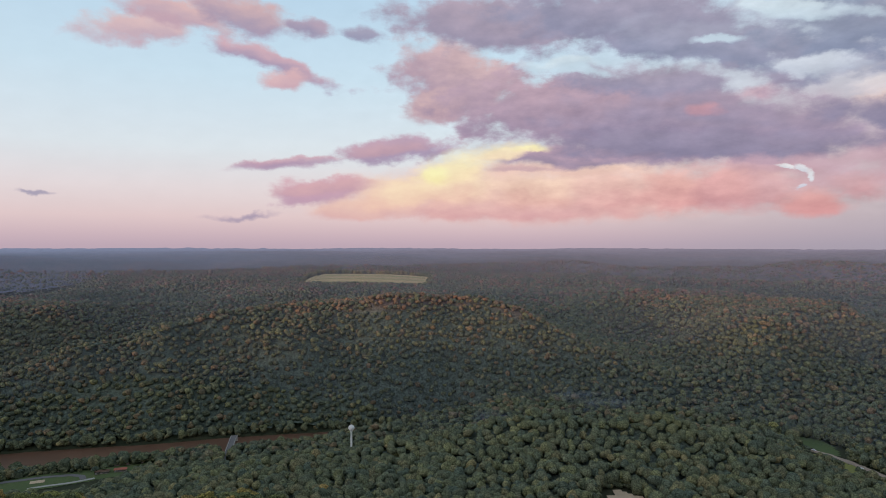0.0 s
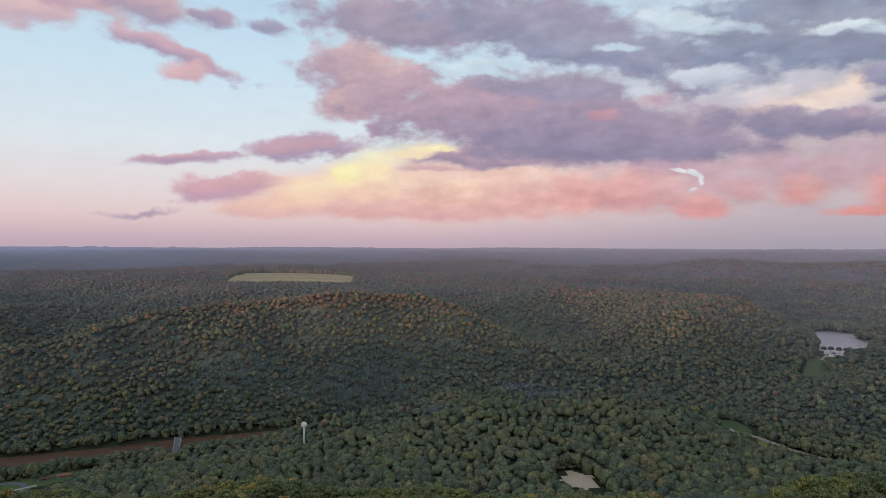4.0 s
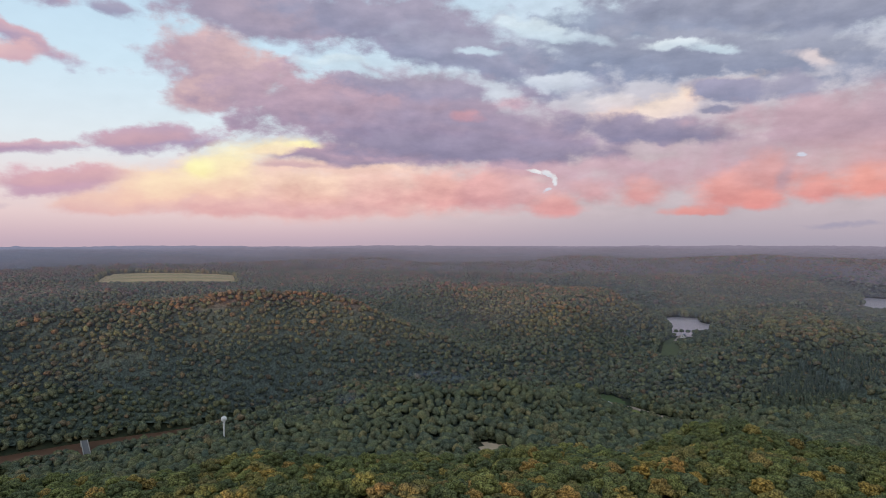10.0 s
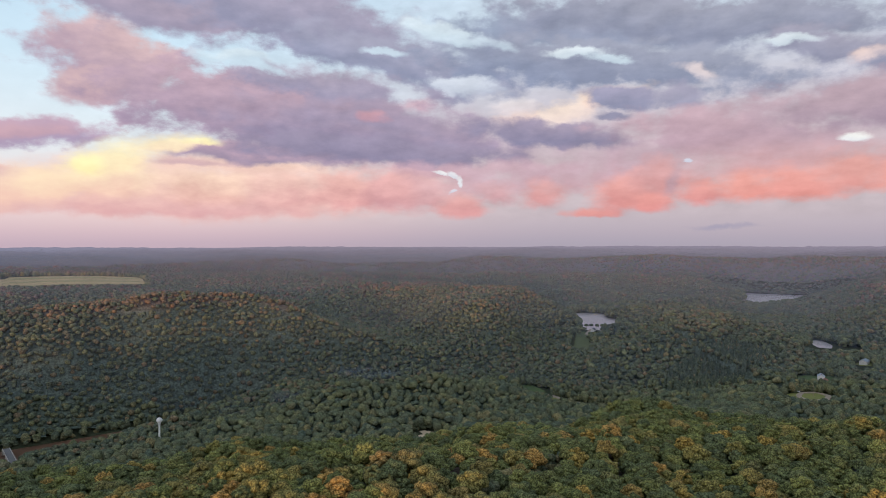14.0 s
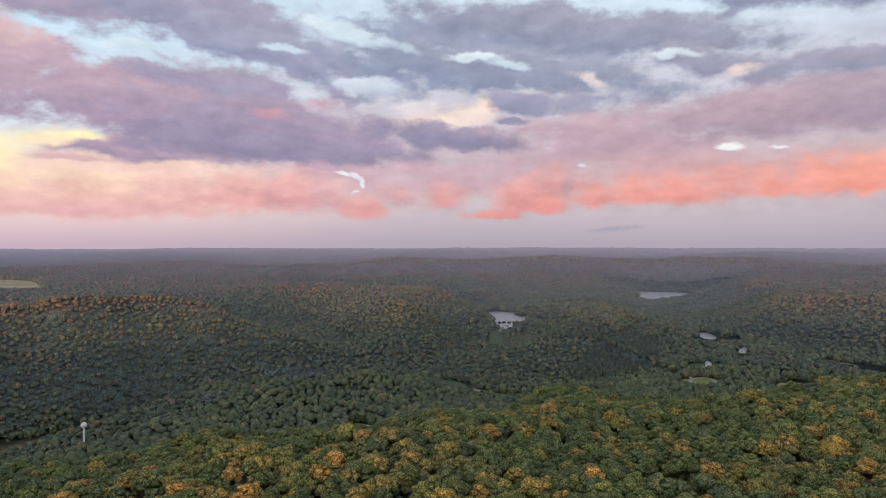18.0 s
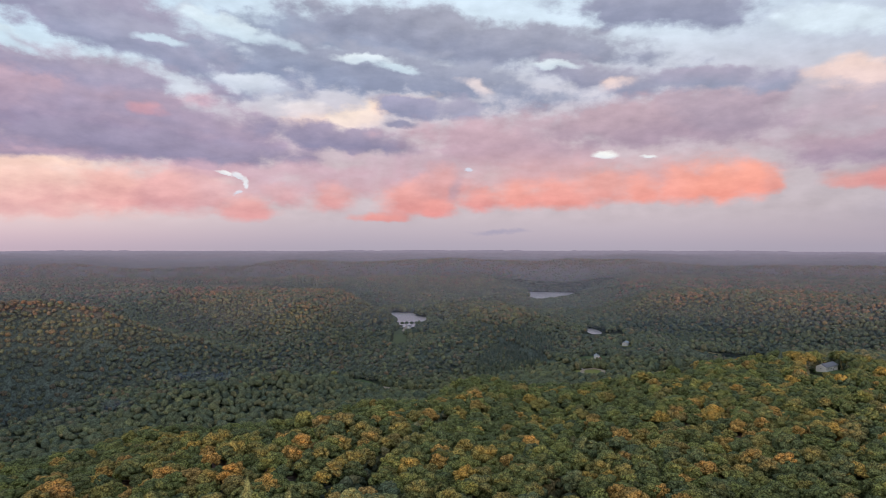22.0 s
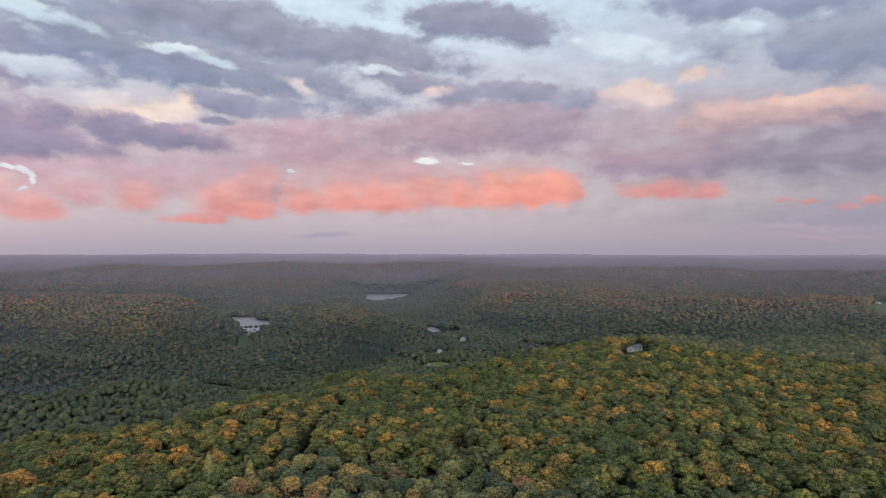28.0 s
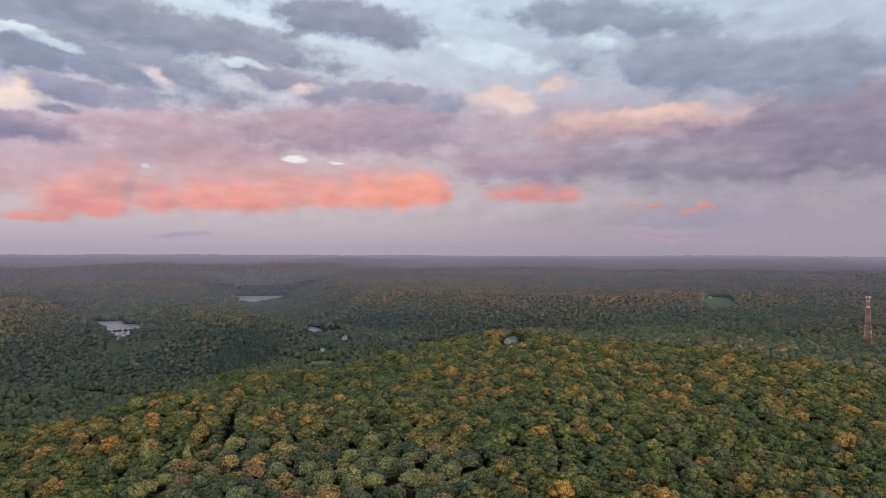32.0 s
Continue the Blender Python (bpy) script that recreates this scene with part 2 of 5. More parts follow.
# sky gaps
cloud(10.3, 15.32, 3.69, 0.78, 0, "d6e6ec", "c4d8e4", 0.5, 1.6, 1)
cloud(27.1, 18.01, 4.36, 0.69, -12, "d9e8ee", "c8dce6", 0.5, 1.8, 0.9)
cloud(23.2, 16.16, 2.14, 0.40, -4, "c6dae6", "c6dae6", 0.6, 1.6, 0.9)
cloud(38.9, 15.70, 3.14, 0.53, -4, "e0ebee", "d0dee6", 0.6, 1.8, 0.9)
cloud(28.8, 13.52, 4.07, 0.89, -10, "d8dfe8", "ccd4e0", 0.5, 1.8, 0.9)
cloud(11.8, 14.72, 2.44, 0.49, -6, "c4dae6", "c4dae6", 0.6, 1.6, 0.9)
cloud(29.4, 17.08, 5.75, 0.53, -10, "cfe0ea", "c3d6e2", 0.6, 1.8, 0.8)
cloud(42.2, 14.97, 2.94, 0.41, -6, "cddfe8", "c3d6e2", 0.6, 1.6, 0.9)
cloud(55.9, 14.95, 3.14, 0.39, -4, "dbe6ea", "cfdce4", 0.6, 1.6, 0.9)
# the far cream opening
cloud(38.6, 11.21, 6.72, 1.19, 12, "f4dcc8", "eed6cc", 0.5, 1.6, 1)
cloud(34.0, 10.71, 2.12, 0.79, 8, "f5d2be", "ecd0c8", 0.6, 1.4, 0.9)
cloud(40.9, 11.82, 1.90, 0.74, 0, "f9d9ba", "f3cdb8", 0.6, 1.4, 0.9)
cloud(33.8, 11.57, 3.43, 0.75, 5, "ece2e0", "e8d8d8", 0.6, 1.6, 0.8)
cloud(60.7, 13.49, 2.74, 0.60, 6, "f2d2c4", "e6cfcc", 0.6, 1.5, 0.9)
cloud(49.4, 13.47, 2.37, 0.73, -20, "eedad6", "e2d4d6", 0.6, 1.5, 0.9)
# small grey clouds before the opening
cloud(43.2, 11.80, 4.40, 1.03, -6, "a29db6", "8e90ac", 0.4, 1.5, 1)
cloud(42.7, 10.67, 1.96, 0.43, -8, "8c8aa6", "8484a0", 0.5, 1.2, 0.9)
cloud(47.0, 11.94, 2.89, 1.12, 0, "a6a0b6", "9494ae", 0.5, 1.5, 0.9)
cloud(37.7, 9.46, 9.29, 1.25, -5, "a596ac", "8a84a2", 0.45, 1.5, 1)
cloud(21.5, 8.05, 14.23, 1.39, -3, "9d90aa", "8a82a0", 0.45, 1.4, 0.9)
cloud(21.9, 10.91, 9.01, 1.82, -4, "b09aae", "9a8eaa", 0.5, 1.4, 0.8)
cloud(21.5, 10.89, 1.53, 0.73, 0, "cf949e", "c08fa0", 0.7, 1.2, 0.8)
# rosy veil above the red band
cloud(51.3, 8.99, 10.68, 2.25, -4, "c9a6b0", "b896a4", 0.5, 1.4, 1)
cloud(62.4, 10.18, 12.28, 2.62, 2, "bfa2ac", "a890a2", 0.45, 1.4, 1)
cloud(69.3, 11.41, 5.44, 2.84, 0, "b9a2ae", "a592a4", 0.5, 1.5, 1)
cloud(30.4, 6.50, 10.53, 1.16, 0, "d5a9b4", "cf9fac", 0.6, 1.4, 0.7)
# the red band
cloud(33.0, 4.84, 9.12, 2.52, 0, "c9a6b2", "cf9aa2", 0.8, 1.0, 0.85, True)
cloud(41.8, 5.72, 9.77, 2.93, 3, "c6a4b0", "cc969e", 0.8, 1.0, 0.9, True)
cloud(54.0, 5.96, 10.22, 3.14, 3, "cca4aa", "d8938f", 0.8, 1.0, 0.95, True)
cloud(64.2, 5.54, 7.91, 2.78, 2, "d4a09f", "e08c84", 0.8, 1.0, 0.95, True)
cloud(69.8, 5.46, 4.55, 2.66, 0, "dc9c94", "e88a7c", 0.7, 1.0, 0.95, True)
cloud(29.4, 3.01, 2.84, 1.64, 0, "e6a39c", "da8c8c", 0.6, 1.2, 1.0, True)
cloud(32.6, 4.11, 2.70, 1.75, 0, "d9a6a8", "cf959a", 0.6, 1.2, 1.0, True)
cloud(36.4, 3.85, 2.74, 1.96, 0, "e29e98", "d48888", 0.6, 1.2, 1.0, True)
cloud(40.6, 2.48, 3.16, 0.64, 0, "e48e84", "d88480", 0.6, 1.2, 1.0, True)
cloud(43.8, 3.86, 4.03, 2.55, 0, "e69a90", "da817c", 0.6, 1.2, 1.0, True)
cloud(46.3, 5.02, 3.03, 2.44, 0, "da9e9c", "d48884", 0.6, 1.2, 1.0, True)
cloud(45.4, 3.07, 2.35, 1.28, 0, "ea9084", "de7e7a", 0.6, 1.2, 1.0, True)
cloud(49.4, 3.82, 2.51, 1.55, 0, "e49288", "da807c", 0.6, 1.2, 1.0, True)
cloud(53.0, 4.07, 3.96, 2.02, 0, "ee9a8a", "e48276", 0.6, 1.2, 1.0, True)
cloud(56.5, 4.29, 3.85, 2.36, 0, "ec988a", "e28276", 0.6, 1.2, 1.0, True)
cloud(59.9, 4.77, 3.09, 2.32, 0, "e69e92", "de887e", 0.6, 1.2, 1.0, True)
cloud(63.0, 4.50, 2.55, 2.09, 0, "ee9886", "e48474", 0.6, 1.2, 1.0, True)
cloud(66.2, 4.74, 2.67, 2.57, 0, "f19a86", "e98474", 0.6, 1.2, 1.0, True)
cloud(68.8, 4.90, 2.94, 2.86, 0, "f49a80", "ec826c", 0.6, 1.2, 1.0, True)
cloud(71.3, 4.95, 2.36, 2.45, 0, "f2967c", "ea806c", 0.6, 1.2, 1.0, True)
cloud(72.8, 4.80, 1.07, 1.33, 0, "ea9684", "e28678", 0.6, 1.2, 1.0, True)
cloud(47.0, 4.87, 0.78, 2.24, -25, "b79ca8", "b098a6", 0.7, 1.0, 0.6, True)
cloud(57.2, 6.35, 3.64, 0.84, 8, "cfa2a6", "cf9c9e", 0.8, 1.0, 0.6, True)
cloud(81.0, 5.20, 5.68, 1.73, 0, "b698a4", "c08e96", 0.8, 1.0, 0.8, True)
cloud(77.9, 4.75, 2.22, 1.26, 0, "d8968f", "ce8482", 0.6, 1.2, 1.0, True)
cloud(80.5, 4.72, 3.14, 1.25, 0, "dc8a82", "d27e7c", 0.6, 1.2, 1.0, True)
cloud(83.5, 4.68, 1.86, 1.05, 0, "d88e88", "ca8080", 0.6, 1.2, 1.0, True)
cloud(88.8, 3.96, 1.23, 0.42, 0, "cf9a9e", "c49098", 0.6, 1.2, 1.0, True)
cloud(90.5, 3.74, 0.77, 0.37, 0, "d0948f", "c68a8c", 0.6, 1.2, 1.0, True)
cloud(94.6, 3.64, 0.97, 0.49, 0, "d8908a", "c8888a", 0.6, 1.2, 1.0, True)
cloud(93.1, 3.23, 1.16, 0.32, 0, "ca9094", "c08c94", 0.6, 1.2, 1.0, True)
# white gaps in the band
cloud(27.7, 6.04, 0.93, 0.28, -14, "efecea", "e4e2e6", 0.5, 0.9, 1.0, True)
cloud(28.7, 5.87, 0.66, 0.29, -30, "e8e6e8", "dedde4", 0.5, 0.9, 1.0, True)
cloud(29.3, 5.22, 0.28, 0.67, 10, "eceaea", "e0e0e6", 0.5, 0.9, 1.0, True)
cloud(28.7, 4.44, 0.47, 0.29, 20, "d8d4dc", "ccc8d6", 0.5, 0.9, 1.0, True)
cloud(60.0, 7.72, 1.24, 0.50, -5, "f0eee6", "e0e2e6", 0.5, 0.9, 1.0, True)
cloud(63.4, 7.51, 0.84, 0.27, -5, "eae8e4", "dee0e6", 0.5, 0.9, 1.0, True)
cloud(48.2, 6.65, 0.44, 0.29, 0, "d4d4e0", "ccccdc", 0.5, 0.9, 1.0, True)
# eastern clouds
cloud(68.7, 13.31, 6.87, 1.12, -2, "a8a0b4", "9498b0", 0.4, 1.4, 1)
cloud(78.0, 12.90, 2.93, 1.78, 0, "f0cfc0", "e6c8c2", 0.5, 1.5, 0.95)
cloud(82.4, 14.06, 2.63, 0.92, 0, "f0cdb8", "e8c8be", 0.6, 1.5, 0.9)
cloud(89.4, 10.28, 10.70, 1.83, 2, "dcb3aa", "b297a4", 0.45, 1.4, 1)
cloud(90.7, 11.56, 4.86, 0.63, 2, "ecc2ac", "e0b6ae", 0.6, 1.4, 0.85)
cloud(98.3, 7.96, 11.84, 2.69, -2, "9a8c9e", "7f788e", 0.4, 1.5, 1)
cloud(80.5, 7.54, 9.10, 1.54, 0, "b797a4", "a189a0", 0.5, 1.4, 0.9)
cloud(92.0, 7.2, 13.0, 2.3, -2, "a698a6", "8f8698", 0.6, 1.3, 0.95)
cloud(103.5, 10.25, 6.80, 3.66, 0, "a094a4", "8a8298", 0.45, 1.5, 1)
cloud(93.7, 15.05, 11.00, 3.00, -6, "a0a6ba", "8b94ae", 0.38, 1.6, 1)
cloud(102.8, 13.97, 6.18, 2.64, 0, "9ea4b8", "8a92ac", 0.4, 1.6, 1)
cloud(87.1, 19.08, 10.94, 1.54, -6, "9aa6bc", "8d98b2", 0.4, 1.6, 1)
cloud(64.7, 19.10, 9.65, 1.93, -8, "9c9eb2", "8a90aa", 0.4, 1.5, 1)
cloud(86.4, 17.32, 2.32, 0.96, -8, "d4e4ec", "c8dae4", 0.5, 1.6, 1)
cloud(77.5, 16.50, 5.37, 1.18, -12, "d4e3ec", "cfdde6", 0.5, 1.8, 1)
# thin bars below the band
cloud(50.9, 1.27, 3.76, 0.34, 0, "9e97ae", "9e97ae", 0.8, 1.2, 0.7)
cloud(89.8, 1.67, 6.68, 0.47, 0, "c0a6b2", "ac9cae", 0.7, 1.5, 0.6)
cloud(90.7, 1.10, 5.30, 0.23, 0, "b89aa8", "b89aa8", 0.8, 1.2, 0.7)
relief = W.math("ADD", W.math("MULTIPLY_ADD", fine, 0.42, 0.99), W.math("MULTIPLY", lean, 0.22))
lit = W.mix(1.0, sky, W.add("ShaderNodeCombineColor", i0=relief, i1=relief, i2=relief).outputs[0], "MULTIPLY")
cloudy = W.smooth(W.math("ADD", W.math("MULTIPLY_ADD", az, 0.05, 0.4), W.math("MULTIPLY", el, 0.01)), 0.0, 1.0, 0.15, 1.0)
sky = W.mix(W.math("MULTIPLY", cloudy, W.smooth(el, 1.0, 4.0)), sky, lit)
# above the picture a plain grey-blue cloud deck
sky = W.mix(W.smooth(el, 26.0, 45.0, 0.0, 0.8), sky, rgb("98a6ba"))
sky = W.mix(W.smooth(el, -0.6, -3.0), sky, rgb("4a4a48"))
tone = W.add("ShaderNodeHueSaturation", Saturation=0.86, Color=sky)
sky = W.mix(1.0, tone.outputs[0], (0.985, 1.0, 1.035, 1.0), "MULTIPLY")
bg = W.add("ShaderNodeBackground", Color=sky, Strength=1.0)
W.add("ShaderNodeOutputWorld", Surface=bg.outputs[0])

# the last sun, grazing in from behind the camera
sun = new("sun", bpy.data.lights.new("sun", "SUN"))
sun.data.energy, sun.data.angle, sun.data.color = 1.8, radians(3.0), (1.0, 0.58, 0.36)
sun_from = Vector((math.sin(radians(SUN_AZ)) * math.cos(radians(SUN_EL)), math.cos(radians(SUN_AZ)) * math.cos(radians(SUN_EL)), math.sin(radians(SUN_EL))))
sun.matrix_world = look(sun_from * 100, (0, 0, 0))

# ---- materials ----


def material(name):
    m = bpy.data.materials.new(name)
    m.use_nodes = True
    return m, Nodes(m.node_tree)


def finish(m, N, color, rough=0.8, bump=None, metal=0.0, depth=0.1, strength=1.0, spec=0.3):
    b = N.add("ShaderNodeBsdfPrincipled", Base_Color=color, Roughness=rough, Metallic=metal)
    b.inputs["Specular IOR Level"].default_value = spec
    if bump is not None:
        n = N.add("ShaderNodeBump", Height=bump, Distance=depth, Strength=strength)
        N.put(b, "Normal", n.outputs[0])
    N.add("ShaderNodeOutputMaterial", Surface=b.outputs[0])
    return m


def spot(N):
    return N.add("ShaderNodeNewGeometry").outputs["Position"]


def plain(name, color, rough=0.7, vary=0.25, scale=0.6, depth=0.01, metal=0.0, spec=0.3):
    """A weathered one-colour surface: large stains, fine grain and a slight relief."""
    m, N = material(name)
    p = spot(N)
    big, small = N.noise(p, scale, 4, 0.6), N.noise(p, scale * 14, 3, 0.6)
    v = N.math("MULTIPLY_ADD", N.math("ADD", big, N.math("MULTIPLY", small, 0.6)), vary * 2, 1 - vary * 1.6)
    c = N.mix(1.0, rgb(color), N.add("ShaderNodeCombineColor", i0=v, i1=v, i2=v).outputs[0], "MULTIPLY")
    return finish(m, N, c, rough, small, metal, depth, 0.6, spec)


def grass(name, a, b, c):
    m, N = material(name)
    p = spot(N)
    col = N.mix(N.smooth(N.noise(p, 0.03, 4, 0.6), 0.35, 0.65), rgb(a), rgb(b))
    col = N.mix(N.smooth(N.noise(p, 0.35, 5, 0.7), 0.4, 0.75), col, rgb(c))
    return finish(m, N, col, 0.9, N.noise(p, 3.0, 3, 0.6), 0, 0.1, 0.6, 0.1)


def foliage(name, greens, golds, line, fine=0.55, gold=1.0, depth=0.45, gain=1.25, gap=0.38, cool=1.07):
    """Leaves: every crown has its own green; towards the hill tops more crowns have turned yellow and russet."""
    m, N = material(name)
    g = N.add("ShaderNodeNewGeometry")
    p = g.outputs["Position"]
    mark = N.add("ShaderNodeAttribute")
    mark.attribute_name = "crown"
    own = mark.outputs["Fac"]
    who = N.add("ShaderNodeObjectInfo").outputs["Random"]
    own = N.math("FRACT", N.math("ADD", own, N.math("MULTIPLY", who, 3.7)))
    n = len(greens)
    col = N.ramp(own, *[((i + 0.5) / n, c) for i, c in enumerate(greens)])
    other = N.math("FRACT", N.math("MULTIPLY", own, 17.31))
    turned = N.ramp(N.math("FRACT", N.math("MULTIPLY", own, 5.77)), *[((i + 0.5) / len(golds), c) for i, c in enumerate(golds)])
    z = N.add("ShaderNodeSeparateXYZ", i0=p).outputs[2]
    stand = N.noise(p, 0.006, 3, 0.5)
    high = N.smooth(N.math("MULTIPLY_ADD", N.math("SUBTRACT", stand, 0.5), 110.0, z), line - 45, line + 30, 0.03, 0.72 * gold)
    amount = N.smooth(N.math("SUBTRACT", high, other), -0.28, 0.22)
    col = N.mix(amount, col, turned)
    # small paints dark flecks for the shade in gaps between leaf clumps
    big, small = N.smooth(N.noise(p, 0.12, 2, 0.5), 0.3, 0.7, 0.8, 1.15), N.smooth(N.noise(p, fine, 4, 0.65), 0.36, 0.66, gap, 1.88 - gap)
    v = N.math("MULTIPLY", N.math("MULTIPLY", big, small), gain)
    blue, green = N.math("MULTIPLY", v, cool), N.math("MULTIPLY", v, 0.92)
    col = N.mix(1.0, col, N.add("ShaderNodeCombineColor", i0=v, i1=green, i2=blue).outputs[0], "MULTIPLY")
    return finish(m, N, col, 0.85, N.noise(p, fine, 5, 0.7), 0, depth, 1.0, 0.12)


GREENS = ("565f38", "616a3a", "505b3b", "69703c", "5a643c", "525e40", "6e743e")
# valley and far greens are greyed to imitate haze in the leaf colour
HAZED_MID_GREENS = ("515a44", "5b6447", "4d5945", "636948", "555f48", "4c5a49", "676e4a")
HAZED_FAR_GREENS = ("545c49", "5c644a", "505b4a", "62684c", "57614c", "4e5c4c", "666c4e")
GOLDS = ("78723e", "84783c", "907c3c", "6e6e3e", "9a8042", "8a7040", "767240")
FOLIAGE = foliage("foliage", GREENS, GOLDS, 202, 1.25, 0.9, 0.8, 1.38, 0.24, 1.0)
FOLIAGE_MID = foliage("hazed_valley_foliage", HAZED_MID_GREENS, ("74704c", "7c744c", "80744c", "6e6e4c", "7c6c4e"), 190, 0.75, gain=1.25, gap=0.4, cool=1.0)
# hill and far leaves also turn bluer and flatter, haze put into colour
FOLIAGE_HILL = foliage("hazed_hill_foliage", HAZED_MID_GREENS, ("74664c", "7c684a", "826648", "6e644c", "80604a"), 188, 0.55, gain=1.2, gap=0.42, cool=1.05)
# far russets are reddened to imitate sun glow on the distant hills
FOLIAGE_FAR_HAZED = foliage("hazed_far_foliage", HAZED_FAR_GREENS, ("6c5e50", "72604e", "785a4c", "68604e", "7c564a"), 184, 0.3, 0.7, 0.7, 1.25, 0.5, 1.08)
m, N = material("forest_floor")
p = spot(N)
c = N.mix(N.smooth(N.noise(p, 0.02, 5, 0.6), 0.3, 0.7), rgb("3a4232"), rgb("464634"))
c = N.mix(N.smooth(N.noise(p, 0.25, 5, 0.7), 0.45, 0.7), c, rgb("30382c"))
FLOOR = finish(m, N, c, 0.95, N.noise(p, 0.3, 5, 0.7), 0, 0.8, 0.8, 0.05)
# far wooded hills; evening haze is mixed in as glow growing with distance
m, N = material("hazed_distant_woods")
p = spot(N)
x, y, z = N.add("ShaderNodeSeparateXYZ", i0=p).outputs[:3]
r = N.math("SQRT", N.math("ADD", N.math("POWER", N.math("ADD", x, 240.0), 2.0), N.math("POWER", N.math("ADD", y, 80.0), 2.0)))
c = N.mix(N.smooth(N.noise(p, 0.004, 4, 0.6), 0.4, 0.62), rgb("38422c"), rgb("5a4a34"))
c = N.mix(N.smooth(N.noise(p, 0.03, 5, 0.7), 0.4, 0.7), c, rgb("2c3626"))
d = N.add("ShaderNodeBsdfDiffuse", Color=c)
N.put(d, "Normal", N.add("ShaderNodeBump", Height=N.noise(p, 0.035, 6, 0.7), Distance=12.0, Strength=1.0).outputs[0])
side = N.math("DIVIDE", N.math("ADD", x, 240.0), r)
haze_glow = N.mix(N.smooth(side, -0.6, 0.35), rgb("828ca8"), rgb("8f8798"))
e = N.add("ShaderNodeEmission", Color=haze_glow)
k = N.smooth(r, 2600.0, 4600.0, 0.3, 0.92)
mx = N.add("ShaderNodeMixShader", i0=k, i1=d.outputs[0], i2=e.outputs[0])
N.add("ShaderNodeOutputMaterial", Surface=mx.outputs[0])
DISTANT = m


def water(name, color, rough, spec=0.5, waves=0.05, sheen=0.0):
    m, N = material(name)
    p = spot(N)
    c = N.mix(N.smooth(N.noise(p, 0.02, 4, 0.6), 0.3, 0.7), rgb(color), [v * 0.8 for v in rgb(color)[:3]] + [1])
    return finish(m, N, c, rough, N.noise(N.vmath("MULTIPLY", p, (0.6, 1.0, 1.0)), 0.5, 4, 0.6), sheen, waves, 0.25 if waves < 0.1 else 1.0, spec)


RIVER = water("muddy_water", "6e5240", 0.35, 0.25)
# the mirrored pink sky is partly put into the lake's metallic base colour
LAKE = water("lake_water", "d6c2c2", 0.3, 1.0, 0.9, 0.9)
DARKRIVER = water("dark_water", "2c3634", 0.1)

FOLIAGE_OLIVE = foliage("olive_foliage", ("5c6440", "666a42", "565e3e"), ("6c6a42", "747044"), 260, 0.9, 0.5)
FOLIAGE_GOLD = foliage("golden_foliage", ("8a7e46", "948448", "9c864a", "827a48"), ("947c44", "a08046"), 260, 0.9)
FOLIAGE_RUST = foliage("russet_foliage", ("84704a", "8c704a", "7c6a48"), ("8a6644", "946a46"), 260, 0.9)
FOLIAGE_GREEN = foliage("green_foliage", ("4c5a42", "546042", "5c6844", "485642"), ("5c6844", "606a44"), 260, 1.2)
FOLIAGE_LIME = foliage("yellow_green_foliage", ("70784a", "767c4a", "6a7248"), ("80804a", "7c7c48"), 260, 1.2)
FOLIAGE_PINE = foliage("pine_foliage", ("4a5644", "525c46", "465242"), ("525c44", "4c5842"), 400, 1.2)
BARK = plain("bark", "5a5044", 0.9, 0.3, 1.5, 0.03)
PALE_BARK = plain("pale_dead_wood", "a08878", 0.85, 0.25, 1.0, 0.02)
STEEL_WHITE = plain("white_painted_steel", "d8d8d4", 0.45, 0.1, 0.4, 0.005)
GALVANISED = plain("galvanised_steel", "a8a4a2", 0.55, 0.15, 0.6, 0.005, 0.3)
RED_STEEL = plain("red_painted_steel", "9a5a50", 0.5, 0.15, 0.6, 0.005)
CONCRETE = plain("concrete", "a8a49c", 0.85, 0.2, 0.3, 0.01)
ASPHALT = plain("asphalt", "6e6c6a", 0.9, 0.2, 0.15, 0.01)
GRAVEL = plain("gravel_road", "a09080", 0.95, 0.25, 0.2, 0.04)
SAND = plain("sand", "c4ad90", 0.95, 0.25, 0.12, 0.1)
DIRT = plain("bare_earth", "6a5a4a", 0.95, 0.25, 0.1, 0.08)
RED_ROCK = plain("red_brown_rock", "5c463e", 0.9, 0.35, 0.15, 0.4)
SIDING_WHITE = plain("white_siding", "d6d2cc", 0.6, 0.1, 0.5, 0.01)
BRICK_RED = plain("red_brick", "8a5446", 0.85, 0.2, 0.8, 0.01)
SIDING_TAN = plain("tan_siding", "a08a70", 0.7, 0.15, 0.5, 0.01)
ROOF_GREY = plain("grey_shingles", "74747a", 0.8, 0.2, 0.6, 0.02)
ROOF_METAL = plain("pale_metal_roof", "9aa4ae", 0.4, 0.12, 0.3, 0.005, 0.3)
ROOF_BROWN = plain("brown_shingles", "7a6250", 0.85, 0.2, 0.6, 0.02)
ROOF_RED = plain("red_roofing", "9a5c4a", 0.8, 0.2, 0.6, 0.02)
TIMBER = plain("weathered_timber", "6e5a48", 0.8, 0.25, 1.0, 0.01)
RUBBER = plain("rubber", "202022", 0.8, 0.1, 3.0, 0.003)
CAR_WHITE = plain("white_car_paint", "dcdcdc", 0.25, 0.05, 1.0, 0.0, 0.0, 0.5)
CAR_DARK = plain("dark_car_paint", "34383e", 0.25, 0.05, 1.0, 0.0, 0.0, 0.5)
GLASS = plain("dark_window_glass", "20262c", 0.08, 0.05, 0.5, 0.0, 0.0, 0.6)
LAWN = grass("lawn", "566440", "606c44", "4c5a3a")
LAWN_DRY = grass("dry_lawn", "7a7c48", "86864e", "6a7040")
